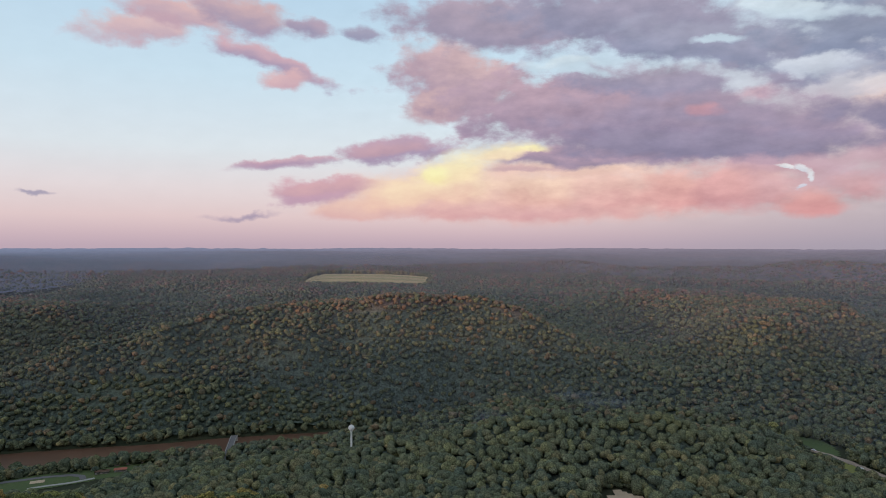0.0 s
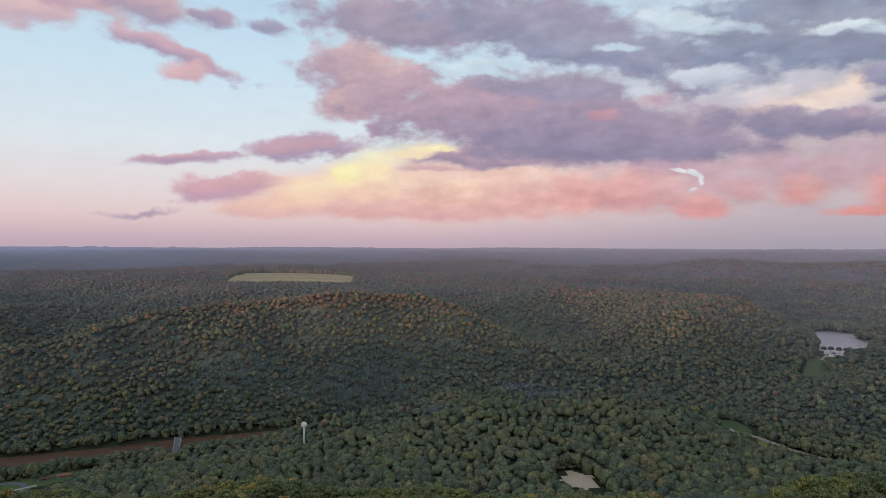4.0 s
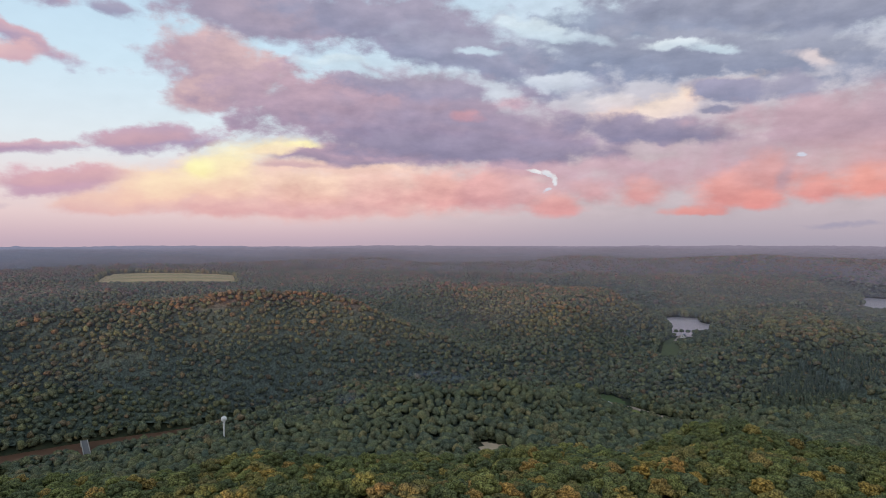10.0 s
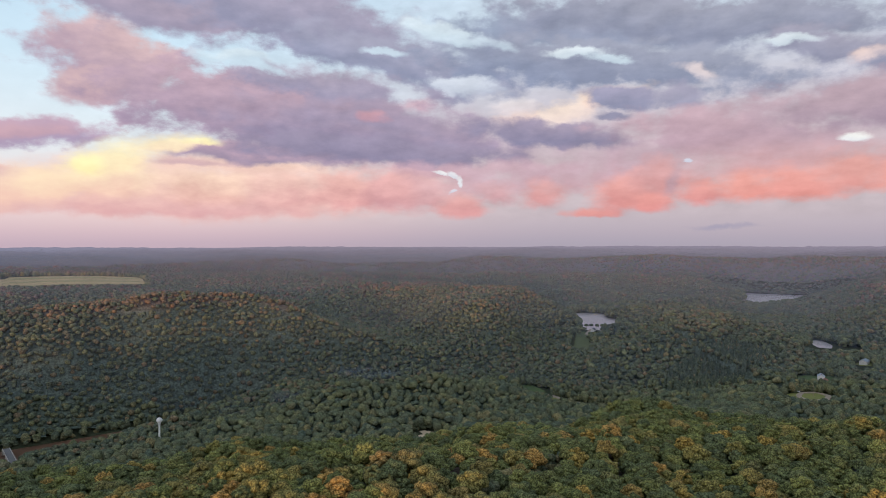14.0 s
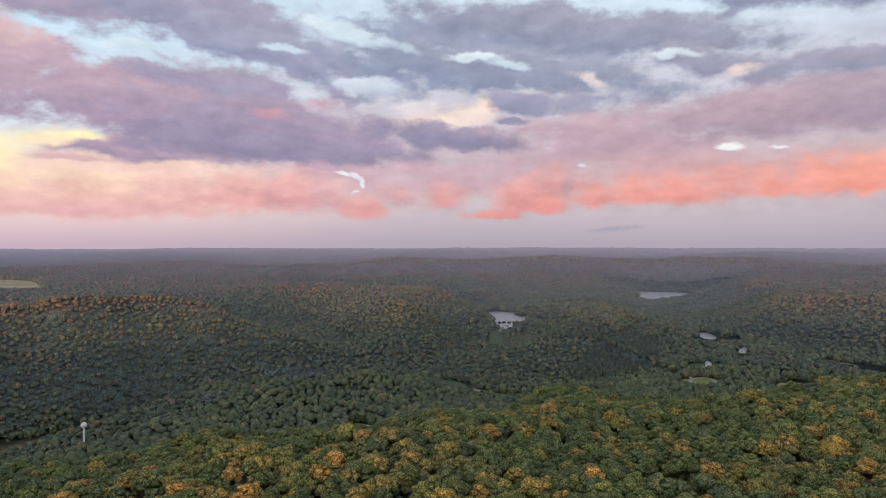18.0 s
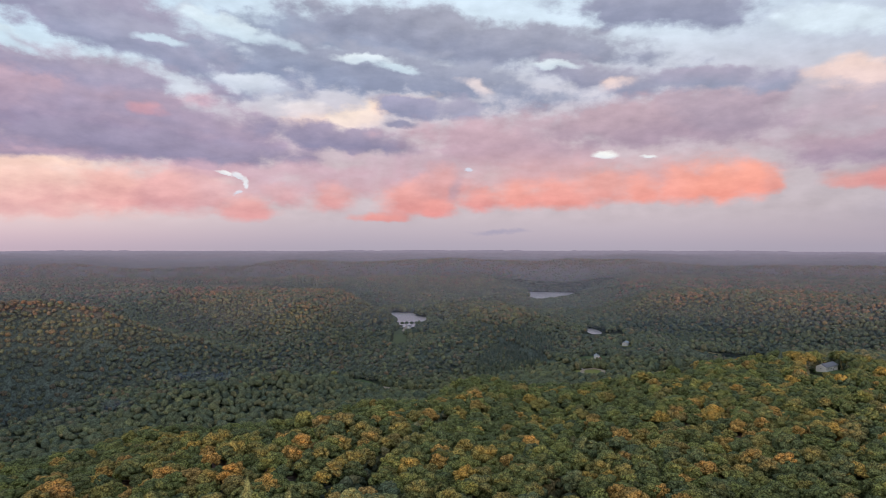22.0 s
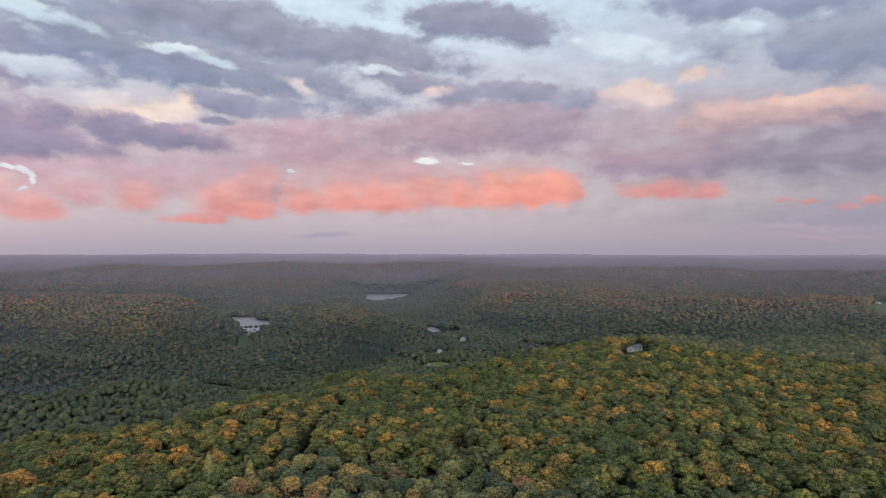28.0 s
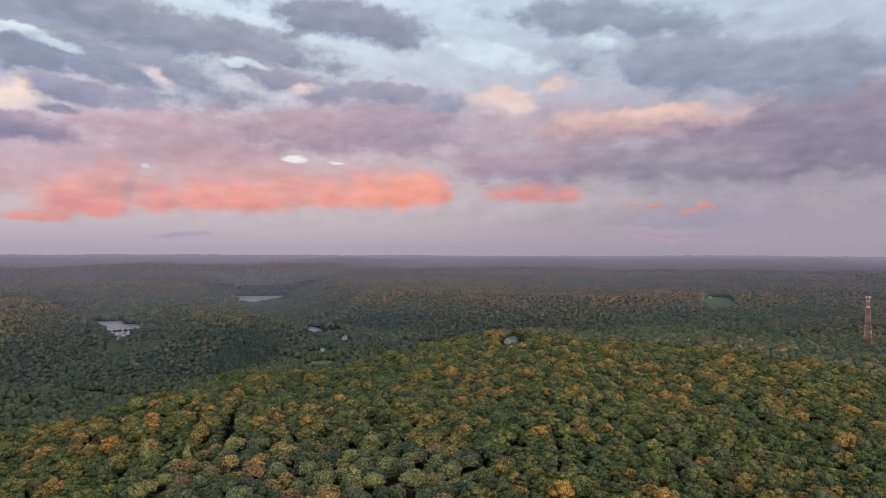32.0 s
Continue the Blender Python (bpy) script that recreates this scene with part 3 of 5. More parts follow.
MEADOW = grass("mown_meadow", "667050", "707856", "5e684a")
CROP = grass("ripe_crop", "c8ac7c", "d0b482", "b89e70")
CROP_GREEN = grass("green_crop", "b0a06e", "b4a472", "a49668")
DAM_GRASS = grass("dam_grass", "5c6448", "646a4c", "565c44")
TAN_FIELD = grass("tan_field", "9a8a64", "a4946c", "8a7e5a")

# thin blue smoke: sheets with soft ragged edges
m, N = material("thin_smoke")
co = N.add("ShaderNodeTexCoord").outputs["Generated"]
away = N.vmath("LENGTH", N.vmath("MULTIPLY", N.vmath("SUBTRACT", co, (0.5, 0.5, 0.5)), (2.0, 2.0, 0.0)))
wisp = N.smooth(N.noise(spot(N), 0.02, 5, 0.6), 0.35, 0.75)
k = N.math("MULTIPLY", N.math("MULTIPLY", N.smooth(away, 1.0, 0.15), wisp), 0.2)
t = N.add("ShaderNodeBsdfTransparent")
d = N.add("ShaderNodeBsdfDiffuse", Color=rgb("8c98b0"))
mx = N.add("ShaderNodeMixShader", i0=k, i1=t.outputs[0], i2=d.outputs[0])
N.add("ShaderNodeOutputMaterial", Surface=mx.outputs[0])
SMOKE = m

# see-through sheet that imitates evening haze, which thins out with height
m, N = material("haze_sheet")
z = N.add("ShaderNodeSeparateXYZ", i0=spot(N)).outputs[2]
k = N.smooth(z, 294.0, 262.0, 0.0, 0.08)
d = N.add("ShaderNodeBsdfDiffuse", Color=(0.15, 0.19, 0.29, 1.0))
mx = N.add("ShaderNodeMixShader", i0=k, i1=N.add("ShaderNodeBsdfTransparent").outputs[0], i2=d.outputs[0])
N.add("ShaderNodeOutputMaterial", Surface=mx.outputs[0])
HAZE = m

# ---- the land: a wooded plateau cut by a river, its side valleys and a lake ----


def hash01(ix, iy, seed):
    n = (ix.astype(np.int64) * 374761393 + iy.astype(np.int64) * 668265263 + seed * 974711) & 0x7FFFFFFF
    n = ((n ^ (n >> 13)) * 1274126177) & 0x7FFFFFFF
    return ((n ^ (n >> 16)) & 0xFFFF) / 65535.0


def lumps(x, y, size, seed=0):
    """Smooth value noise from -1 to 1 with cells of that size."""
    x, y = np.asarray(x, float) / size, np.asarray(y, float) / size
    ix, iy = np.floor(x), np.floor(y)
    u, v = x - ix, y - iy
    u, v = u * u * (3 - 2 * u), v * v * (3 - 2 * v)
    a, b = hash01(ix, iy, seed), hash01(ix + 1, iy, seed)
    c, d = hash01(ix, iy + 1, seed), hash01(ix + 1, iy + 1, seed)
    return 2 * ((a * (1 - u) + b * u) * (1 - v) + (c * (1 - u) + d * u) * v) - 1


def step(v):
    v = np.clip(v, 0, 1)
    return v * v * (3 - 2 * v)


def along(x, y, line):
    """Distance to a line of stations, and the stations' other values at the nearest place."""
    best = np.full(np.shape(x), 1e12)
    vals = [np.zeros(np.shape(x)) for _ in line[0][2:]]
    for p, q in zip(line, line[1:]):
        dx, dy = q[0] - p[0], q[1] - p[1]
        s = np.clip(((x - p[0]) * dx + (y - p[1]) * dy) / (dx * dx + dy * dy), 0, 1)
        d = np.hypot(x - p[0] - s * dx, y - p[1] - s * dy)
        near = d < best
        best = np.where(near, d, best)
        for i, v in enumerate(vals):
            vals[i] = np.where(near, p[2 + i] + s * (q[2 + i] - p[2 + i]), v)
    return best, vals


# stations: x, y, floor height, half width of the floor, width of the slope
VALLEYS = [
    [(-1700, 420, -4, 45, 420), (-900, 770, -4, 42, 330), (-600, 900, -3, 30, 300), (-440, 940, -3, 26, 280), (-320, 980, -3, 24, 265), (-200, 1012, -3, 16, 260),
     (-100, 1046, -3, 12, 260), (20, 1098, -3, 7, 250), (120, 1060, 10, 14, 260), (260, 960, 14, 20, 300), (400, 885, 25, 40, 320), (480, 810, 29, 60, 300),
     (530, 705, 31, 60, 280), (590, 610, 45, 40, 340), (690, 465, 79, 60, 360), (830, 520, 86, 60, 240), (960, 560, 92, 50, 260)],
    [(470, 880, 28, 30, 260), (600, 935, 45, 22, 240), (690, 985, 62, 26, 240), (770, 1045, 76, 34, 230)],
    [(850, 1075, 97, 10, 220), (915, 1155, 97, 14, 230), (1020, 1305, 97, 22, 250), (1085, 1365, 103, 16, 250), (1280, 1400, 104, 20, 300), (1560, 1310, 104, 30, 300), (1760, 1330, 95, 14, 300), (1900, 1385, 92, 26, 320), (2090, 1480, 92, 56, 380), (2160, 1515, 92, 60, 380)],
    [(1990, 1450, 101, 60, 330), (1750, 1270, 101, 40, 330), (1400, 985, 104, 30, 300), (1190, 800, 104, 10, 260), (1110, 716, 99.6, 3, 260), (1020, 640, 99.4, 5, 260)],
    [(1050, 630, 103, 14, 260), (1085, 530, 84, 10, 300), (1035, 390, 78, 12, 340), (1000, 280, 78, 14, 380), (960, 120, 79, 14, 380)],
    [(960, 120, 95, 30, 280), (1120, -120, 120, 30, 300), (1220, -420, 140, 40, 350), (1400, -700, 150, 40, 350)],
    [(-560, 780, 4, 70, 430), (-400, 770, 9, 60, 450), (-220, 690, 36, 40, 460), (-20, 640, 50, 40, 440), (180, 610, 50, 40, 430), (340, 630, 42, 40, 420), (470, 650, 32, 50, 400)],
    [(-420, 860, 7, 60, 300), (-200, 925, 7, 70, 330), (0, 965, 11, 60, 330), (140, 930, 12, 50, 300), (300, 880, 22, 40, 300)],
    [(330, 930, 20, 10, 260), (345, 1080, 62, 10, 280), (320, 1280, 98, 10, 300), (240, 1520, 128, 10, 340), (120, 1850, 150, 10, 380)],
    [(-900, 900, 10, 20, 270), (-700, 1160, 75, 10, 240), (-520, 1420, 108, 10, 280), (-330, 1660, 132, 10, 340), (-100, 1800, 152, 10, 320)],
    [(-1700, 420, 0, 120, 480), (-1470, 1400, 8, 90, 430), (-1570, 1900, 20, 90, 440), (-1740, 2500, 40, 90, 440), (-1850, 3000, 60, 90, 440)],
    [(900, 2000, 120, 30, 380), (1300, 1750, 105, 30, 400), (1700, 1500, 93, 40, 420)],
    [(700, 2900, 120, 60, 500), (1500, 2500, 110, 60, 500), (2400, 2100, 96, 60, 500)],
    [(560, 430, 72, 40, 270), (430, 350, 98, 40, 260), (330, 290, 122, 30, 250)],
    [(690, 465, 80, 50, 380), (785, 350, 90, 50, 380), (900, 290, 86, 50, 380), (1000, 270, 78, 40, 380)],
]


# rounded hills and hollows on the slopes: x, y, radius, height
HILLS = [
    (259, 995, 280, 34), (-823, 1811, 280, -45), (-823, 1811, 190, -28), (1138, 1082, 130, -50), (-1128, 2176, 150, -50), (453, 1327, 190, -14), (453, 1327, 90, -30),
    (938, 1593, 130, -50), (-46, 1163, 130, 45), (463, 2011, 130, -24), (466, 1155, 90, -34), (-410, 1076, 90, 23), (-620, 1069, 90, 21),
    (87, 150, 90, -15), (575, 262, 112, -34), (700, 290, 110, -14), (860, -268, 230, -26), (990, 1080, 60, 16), (1065, 1225, 55, 14),
]


def land(x, y):
    """Ground height."""
    x, y = np.asarray(x, float), np.asarray(y, float)
    top = 176 + 10 * lumps(x, y, 640, 3) + 5 * lumps(x, y, 240, 5)
    near = np.exp(-(((x + 120) / 420) ** 2 + (y / 260) ** 2))
    top = top * (1 - near) + 181 * near
    crest = np.exp(-(((x + 215) / 330) ** 2 + ((y - 1270) / 170) ** 2))
    top = top * (1 - crest) + 178 * crest
    top = top + 18 * np.exp(-(((x + 270) / 430) ** 2 + ((y - 2660) / 300) ** 2)) - 16 * np.exp(-(((x + 270) / 520) ** 2 + ((y - 2060) / 190) ** 2))
    dip = np.exp(-(((x - 850) / 260) ** 2 + ((y - 820) / 240) ** 2))
    top = top - 40 * dip
    z = top
    wob = 1 + 0.16 * lumps(x, y, 130, 9) + 0.1 * lumps(x, y, 60, 11)
    for line in VALLEYS:
        d, (low, flat, wide) = along(x, y, line)
        f = step(np.maximum(d - flat * (0.85 + 0.15 * wob), 0) / (wide * wob))
        v = low + (top - low) * f
        k = 10.0
        h = np.clip(0.5 + 0.5 * (v - z) / k, 0, 1)
        z = v + (z - v) * h - k * h * (1 - h)
    # hills and hollows, which leave the river's bed alone
    d, _ = along(x, y, VALLEYS[0][:8])
    bed = step((d - 32) / 60)
    for hx, hy, hr, hh in HILLS:
        z = z + hh * bed * np.exp(-((x - hx) ** 2 + (y - hy) ** 2) / hr ** 2)
    # the dam closes the lake's valley
    d, (crest, half, run) = along(x, y, [(765, 1075, 102, 4, 70), (850, 1020, 102, 4, 70)])
    dam = crest - np.maximum(d - half, 0) * 0.42
    z = np.where((d < 75) & (x + y < 1905), np.maximum(z, np.minimum(dam, 102)), z)
    # house knolls on the hill
    z = z + 11 * np.exp(-((x - 430) ** 2 + (y - 22) ** 2) / 3000.0) + 9 * np.exp(-((x - 392) ** 2 + (y - 150) ** 2) / 2600.0)
    # the valleys run out before the far hills
    return z + (np.maximum(top, z) - z) * step((np.hypot(x + 240, y + 80) - 2890) / 340)


def far_rise(x, y):
    """Height of the far hills: the plateau runs on to the horizon, drawn together beyond three kilometres."""
    r = np.hypot(x + 240, y + 80)
    u = np.clip((r - 3050) / 1880, 0, 1)
    real = 3050 * np.exp(u * 2.58)
    dip = 116 / real + 0.0064 * (1 - 3050 / real)
    rough = (26 * lumps(x, y, 520, 21) + 12 * lumps(x, y, 210, 23)) * (r / real) ** 0.8
    return 303 - r * dip + rough


def mesh_object(name, verts, faces, mat, parent=None, smooth=True):
    me = bpy.data.meshes.new(name)
    verts, faces = np.asarray(verts, np.float32), np.asarray(faces, np.int32)
    me.vertices.add(len(verts)), me.loops.add(faces.size), me.polygons.add(len(faces))
    me.vertices.foreach_set("co", verts.ravel())
    me.loops.foreach_set("vertex_index", faces.ravel())
    me.polygons.foreach_set("loop_start", np.arange(0, faces.size, faces.shape[1], dtype=np.int32))
    me.polygons.foreach_set("use_smooth", np.full(len(faces), smooth))
    me.update(calc_edges=True)
    me.materials.append(mat)
    ob = new(name, me)
    ob.parent = parent
    return ob


def grid_faces(nu, nv):
    i = np.arange(nu - 1)[:, None] * nv + np.arange(nv - 1)[None, :]
    return np.stack([i, i + nv, i + nv + 1, i + 1], -1).reshape(-1, 4)


# the ground is one sheet, finer near the walk; past three kilometres it rises to the far hills
gx = np.concatenate([np.arange(-3480, -700, 40), np.arange(-700, 1300, 13), np.arange(1300, 3481, 40)])
gy = np.concatenate([np.arange(-3480, -300, 60), np.arange(-300, 1500, 13), np.arange(1500, 3481, 40)])
X, Y = np.meshgrid(gx, gy, indexing="ij")
Z = land(X, Y)
rim = np.hypot(X + 240, Y + 80)
Z = Z + (far_rise(X, Y) - Z) * step((rim - 2900) / 300)
Z = np.where(rim > 3250, Z - 30, Z)
tagged(mesh_object("ground", np.stack([X, Y, Z], -1).reshape(-1, 3), grid_faces(len(gx), len(gy)), FLOOR), "wooded valley ground of dark soil and undergrowth", "ground", kind="structure")
rr = np.concatenate([np.arange(3000, 3600, 18), np.arange(3600, 4951, 25)])
aa = np.radians(np.arange(0, 360.01, 0.4))
RR, AA = np.meshgrid(rr, aa, indexing="ij")
X, Y = -240 + RR * np.sin(AA), -80 + RR * np.cos(AA)
base_z = land(X, Y)
Z = base_z + (far_rise(X, Y) - base_z) * step((RR - 2900) / 300) + 14 + 5 * lumps(X, Y, 22, 31) + 4 * lumps(X, Y, 11, 33)
Z = np.where(RR < 3010, Z - 30, Z)
tagged(mesh_object("backdrop_hills", np.stack([X, Y, Z], -1).reshape(-1, 3), grid_faces(len(rr), len(aa)), DISTANT), "distant wooded plateau with evening haze painted in as glow", "hills", kind="structure")


def blob_sheet(name, line, z, mat, label, category):
    """A level water surface along stations x, y, half width."""
    pts = np.array(line, float)
    t = np.gradient(pts[:, :2], axis=0)
    t /= np.linalg.norm(t, axis=1)[:, None]
    n = np.stack([-t[:, 1], t[:, 0]], 1)
    rows = [np.concatenate([pts[:, :2] + n * (pts[:, 2:3] * s), np.full((len(pts), 1), z)], 1) for s in (-1, -0.33, 0.33, 1)]
    v = np.stack(rows, 1).reshape(-1, 3)
    return tagged(mesh_object(name, v, grid_faces(len(pts), 4), mat), label, category, kind="structure")


blob_sheet("water_river", [(s[0], s[1], s[3] + 60) for s in VALLEYS[0][:8]], 0.0, RIVER, "muddy brown river at the foot of a wooded hill", "river")
blob_sheet("water_lake", [(830, 1050, 60)] + [(s[0], s[1], s[3] + 110) for s in VALLEYS[2]], 100.0, LAKE, "calm lake reflecting the pink evening sky", "lake")
blob_sheet("water_pond", [(1112, 718, 8), (1095, 702, 15), (1060, 672, 17), (1030, 648, 10)], 100.0, LAKE, "lake arm reflecting pink clouds", "lake")
blob_sheet("water_stream", [(1075, 500, 40), (1035, 390, 50), (1000, 280, 50), (960, 130, 50)], 80.0, DARKRIVER, "dark still river below a wooded slope", "river")

# ---- forest ----


def ico(level):
    """Unit icosphere as arrays."""
    bm = bmesh.new()
    bmesh.ops.create_icosphere(bm, subdivisions=level, radius=1.0)
    bm.verts.ensure_lookup_table()
    v = np.array([q.co[:] for q in bm.verts])
    f = np.array([[q.index for q in p.verts] for p in bm.faces])
    bm.free()
    return v, f


def trim(v, f, low):
    """Drop the faces that lie wholly below a height."""
    keep = v[f][:, :, 2].max(1) > low
    f = f[keep]
    used = np.unique(f)
    back = np.full(len(v), -1)
    back[used] = np.arange(len(used))
    return v[used], back[f]


def crown_shape(rng, level, lobes, width, height, skirt=-0.35):
    """A crown of one skin with many bulging clumps; its middle is at the crown's widest place."""
    v, f = ico(level)
    c = rng.normal(size=(lobes, 3))
    c[:, 2] = np.abs(c[:, 2]) * 0.9 - 0.25
    c /= np.linalg.norm(c, axis=1)[:, None]
    near = (v @ c.T).max(1)
    r = 0.62 + 0.42 * np.clip((near - 0.55) / 0.45, 0, 1) ** 0.7 + rng.normal(size=len(v)) * 0.075
    p = v * r[:, None]
    p[:, 2] = np.where(p[:, 2] > 0, p[:, 2], p[:, 2] * 0.7)
    p, f = trim(p, f, skirt)
    return p * (width, width, height), f


def clump_crown(rng, clumps, width, height, level=1):
    """A crown of many leaf clumps with gaps between them, round a dark inner skin."""
    vs, fs, n = [], [], 0
    bv, bf = ico(level)
    for i in range(clumps):
        a, u = i * 2.39996 + rng.uniform(-0.3, 0.3), (i + 0.5) / clumps
        zc = 1.0 - 1.25 * u
        rad = math.sqrt(max(0.05, 1 - zc * zc)) * rng.uniform(0.72, 1.0)
        size = rng.uniform(0.2, 0.34) * (1.35 if clumps < 20 else 1.0)
        v = bv * (size * (1 + rng.normal(size=(len(bv), 1)) * 0.16))
        v = v * (1, 1, rng.uniform(0.6, 0.9)) + (math.cos(a) * rad * 0.8, math.sin(a) * rad * 0.8, zc * 0.72)
        q, g = trim(v, bf, v[:, 2].mean() - size * 0.45)
        vs.append(q), fs.append(g + n)
        n += len(q)
    v, f = crown_shape(rng, 2 if clumps > 20 else 1, 12, 0.8, 0.68)
    vs.append(v), fs.append(f + n)
    return np.concatenate(vs) * (width, width, height), np.concatenate(fs)


def pine_crown(rng, tiers, sides):
    """A conifer: ragged tiers of boughs round a stem, one tall."""
    vs, fs, n = [], [], 0
    for i in range(tiers):
        z0 = 0.18 + 0.78 * i / tiers
        r = 0.34 * (1 - i / tiers) ** 0.75 + 0.03
        a = np.arange(sides) * 2 * math.pi / sides + rng.uniform(0, 6)
        rr = r * rng.uniform(0.6, 1.15, sides)
        ring = np.stack([np.cos(a) * rr, np.sin(a) * rr, z0 + rng.uniform(-0.03, 0.03, sides)], 1)
        v = np.concatenate([ring, [[0, 0, z0 + 0.26]]])
        vs.append(v)
        fs.append(np.array([[k, (k + 1) % sides, sides] for k in range(sides)]) + n)
        n += len(v)
    return np.concatenate(vs), np.concatenate(fs)


PATHWAY = np.array([(0, 0), (-90, -52), (-187, -112), (-278, -148), (-370, -161), (-478, -157)], float)
VIEWS = [(0, 0, 0), (-87, -51, 11.7), (-186, -112, 25.8), (-277, -147, 38.7), (-368, -161, 53.8), (-477, -157, 72.7)]
CLEAR = []


def clearing(x, y, rx, ry, turn=0.0):
    """Keep an ellipse free of trees."""
    CLEAR.append((x, y, rx, ry, radians(turn)))


def track(line, half):
    """Keep a strip along a line free of trees."""
    for (x0, y0), (x1, y1) in zip(line, line[1:]):
        d = math.hypot(x1 - x0, y1 - y0)
        clearing((x0 + x1) / 2, (y0 + y1) / 2, d / 2 + half, half, math.degrees(math.atan2(y1 - y0, x1 - x0)))


# fields, lawns, yards, roads and river banks
clearing(-275, 2420, 222, 222)
clearing(1510, -348, 158, 39, -5)
clearing(172, 606, 26, 46)
track([(444, 866), (465, 823), (486, 784), (500, 742), (516, 718), (542, 684)], 9)
track([(448, 812), (468, 772), (484, 732), (500, 706), (530, 668)], 17)
track([(424, 792), (446, 750), (462, 712), (482, 680)], 10)
clearing(488, 838, 24, 44, 15)
clearing(736, 1012, 22, 50, -38)
clearing(800, 1050, 34, 26, 30)
clearing(704, 466, 46, 36)
clearing(800, 515, 44, 34)
clearing(872, 556, 16, 14)
clearing(415, 200, 46, 32, -33)
clearing(380, 144, 34, 16, 24)
clearing(772, 338, 42, 46)
clearing(600, 270, 30, 20, 20)
clearing(930, 520, 62, 17, 27)
clearing(402, 15, 58, 19, 12)
clearing(455, 0, 9, 9)
clearing(34, 68, 20, 24)
clearing(1850, 1362, 70, 40, 30)
clearing(1000, 625, 30, 22, 40)
track([(1012, 480), (992, 390), (962, 300), (930, 200)], 30)
clearing(-480, 792, 90, 62, 18)
clearing(-425, 848, 50, 28, 20)
clearing(-190, 934, 32, 11, 12)
clearing(-309, 950, 12, 58, 12)
track([(-310, 915), (-295, 880), (-270, 850)], 7)
clearing(-125, 893, 7, 7)
clearing(642, -471, 9, 9)
clearing(1139, -540, 14, 12)
clearing(1890, -148, 40, 22)
track([(-132, 92), (-107, 107), (-68, 130), (-29, 151), (40, 190)], 5.5)
track([(-76, 18), (-44, 29)], 6)


def free(x, y, grow=0.0):
    """Outside every clearing, or farther from it than grow."""
    ok = np.ones(len(x), bool)
    for cx, cy, rx, ry, a in CLEAR:
        u = (x - cx) * math.cos(a) + (y - cy) * math.sin(a)
        v = -(x - cx) * math.sin(a) + (y - cy) * math.cos(a)
        e = 8 if min(rx, ry) > 200 else 2
        ok &= np.abs(u / (rx + grow)) ** e + np.abs(v / (ry + grow)) ** e > 1
    return ok


def wet(x, y, z):
    """Under a water level of its own valley."""
    w = (z < 0.7) & (y > 300) & (x < 260)
    d, (_, flat, _) = along(x, y, VALLEYS[2])
    w |= (z < 100.2) & (d < flat + 100) & (x + y > 1895) & (np.hypot(x + 240, y + 80) < 2905)
    d, _ = along(x, y, VALLEYS[3][4:])
    w |= (z < 100.1) & (d < 60)
    d, _ = along(x, y, VALLEYS[4][2:])
    return w | ((z < 80.2) & (d < 70))


def seen(x, y):
    ok = np.zeros(len(x), bool)
    for ex, ey, a in VIEWS:
        ok |= np.abs((np.degrees(np.arctan2(x - ex, y - ey)) - a + 180) % 360 - 180) < 41
    return ok


def stand(spacing, near, far, seed):
    """Places, distance and ground height of the trees between two distances from the walk."""
    rng = np.random.default_rng(seed)
    gx, gy = np.meshgrid(np.arange(-2000, 3200, spacing), np.arange(-1300, 3100, spacing * 0.88), indexing="ij")
    gx = gx + np.where(np.arange(gx.shape[1]) % 2, spacing / 2, 0)[None, :]
    x = gx.ravel() + rng.uniform(-0.42, 0.42, gx.size) * spacing
    y = gy.ravel() + rng.uniform(-0.42, 0.42, gx.size) * spacing
    d, _ = along(x, y, [tuple(p) for p in PATHWAY])
    k = (d >= near) & (d < far)
    x, y = x[k], y[k]
    k = seen(x, y) & free(x, y)
    x, y = x[k], y[k]
    z = land(x, y)
    k = ~wet(x, y, z)
    return x[k], y[k], z[k], rng


def plant(name, shapes, x, y, z, size, tall, rng, mat, label, sink=0.55):
    """One joined forest of crowns."""
    pick = rng.integers(0, len(shapes), len(x))
    turn = rng.uniform(0, 2 * math.pi, len(x))
    vs, fs, own, n = [], [], [], 0
    for i, (v, f) in enumerate(shapes):
        k = np.nonzero(pick == i)[0]
        if not len(k):
            continue
        c, s = np.cos(turn[k])[:, None], np.sin(turn[k])[:, None]
        w, h = size[k][:, None], tall[k][:, None]
        px = (v[:, 0] * c - v[:, 1] * s) * w + x[k][:, None]
        py = (v[:, 0] * s + v[:, 1] * c) * w + y[k][:, None]
        pz = v[:, 2] * w * 0.95 + z[k][:, None] + h - w * sink
        vs.append(np.stack([px, py, pz], -1).reshape(-1, 3))
        fs.append((f[None] + (np.arange(len(k)) * len(v))[:, None, None] + n).reshape(-1, 3))
        own.append(np.repeat(rng.uniform(0, 1, len(k)), len(v)))
        n += len(v) * len(k)
    ob = mesh_object(name, np.concatenate(vs), np.concatenate(fs), mat)
    tint = ob.data.attributes.new("crown", "FLOAT", "POINT")
    tint.data.foreach_set("value", np.concatenate(own).astype(np.float32))
    return tagged(ob, label, "trees", kind="stuff")


rng = np.random.default_rng(5)
NEAR = [clump_crown(rng, 14, 1.0, 1.0) for _ in range(7)]
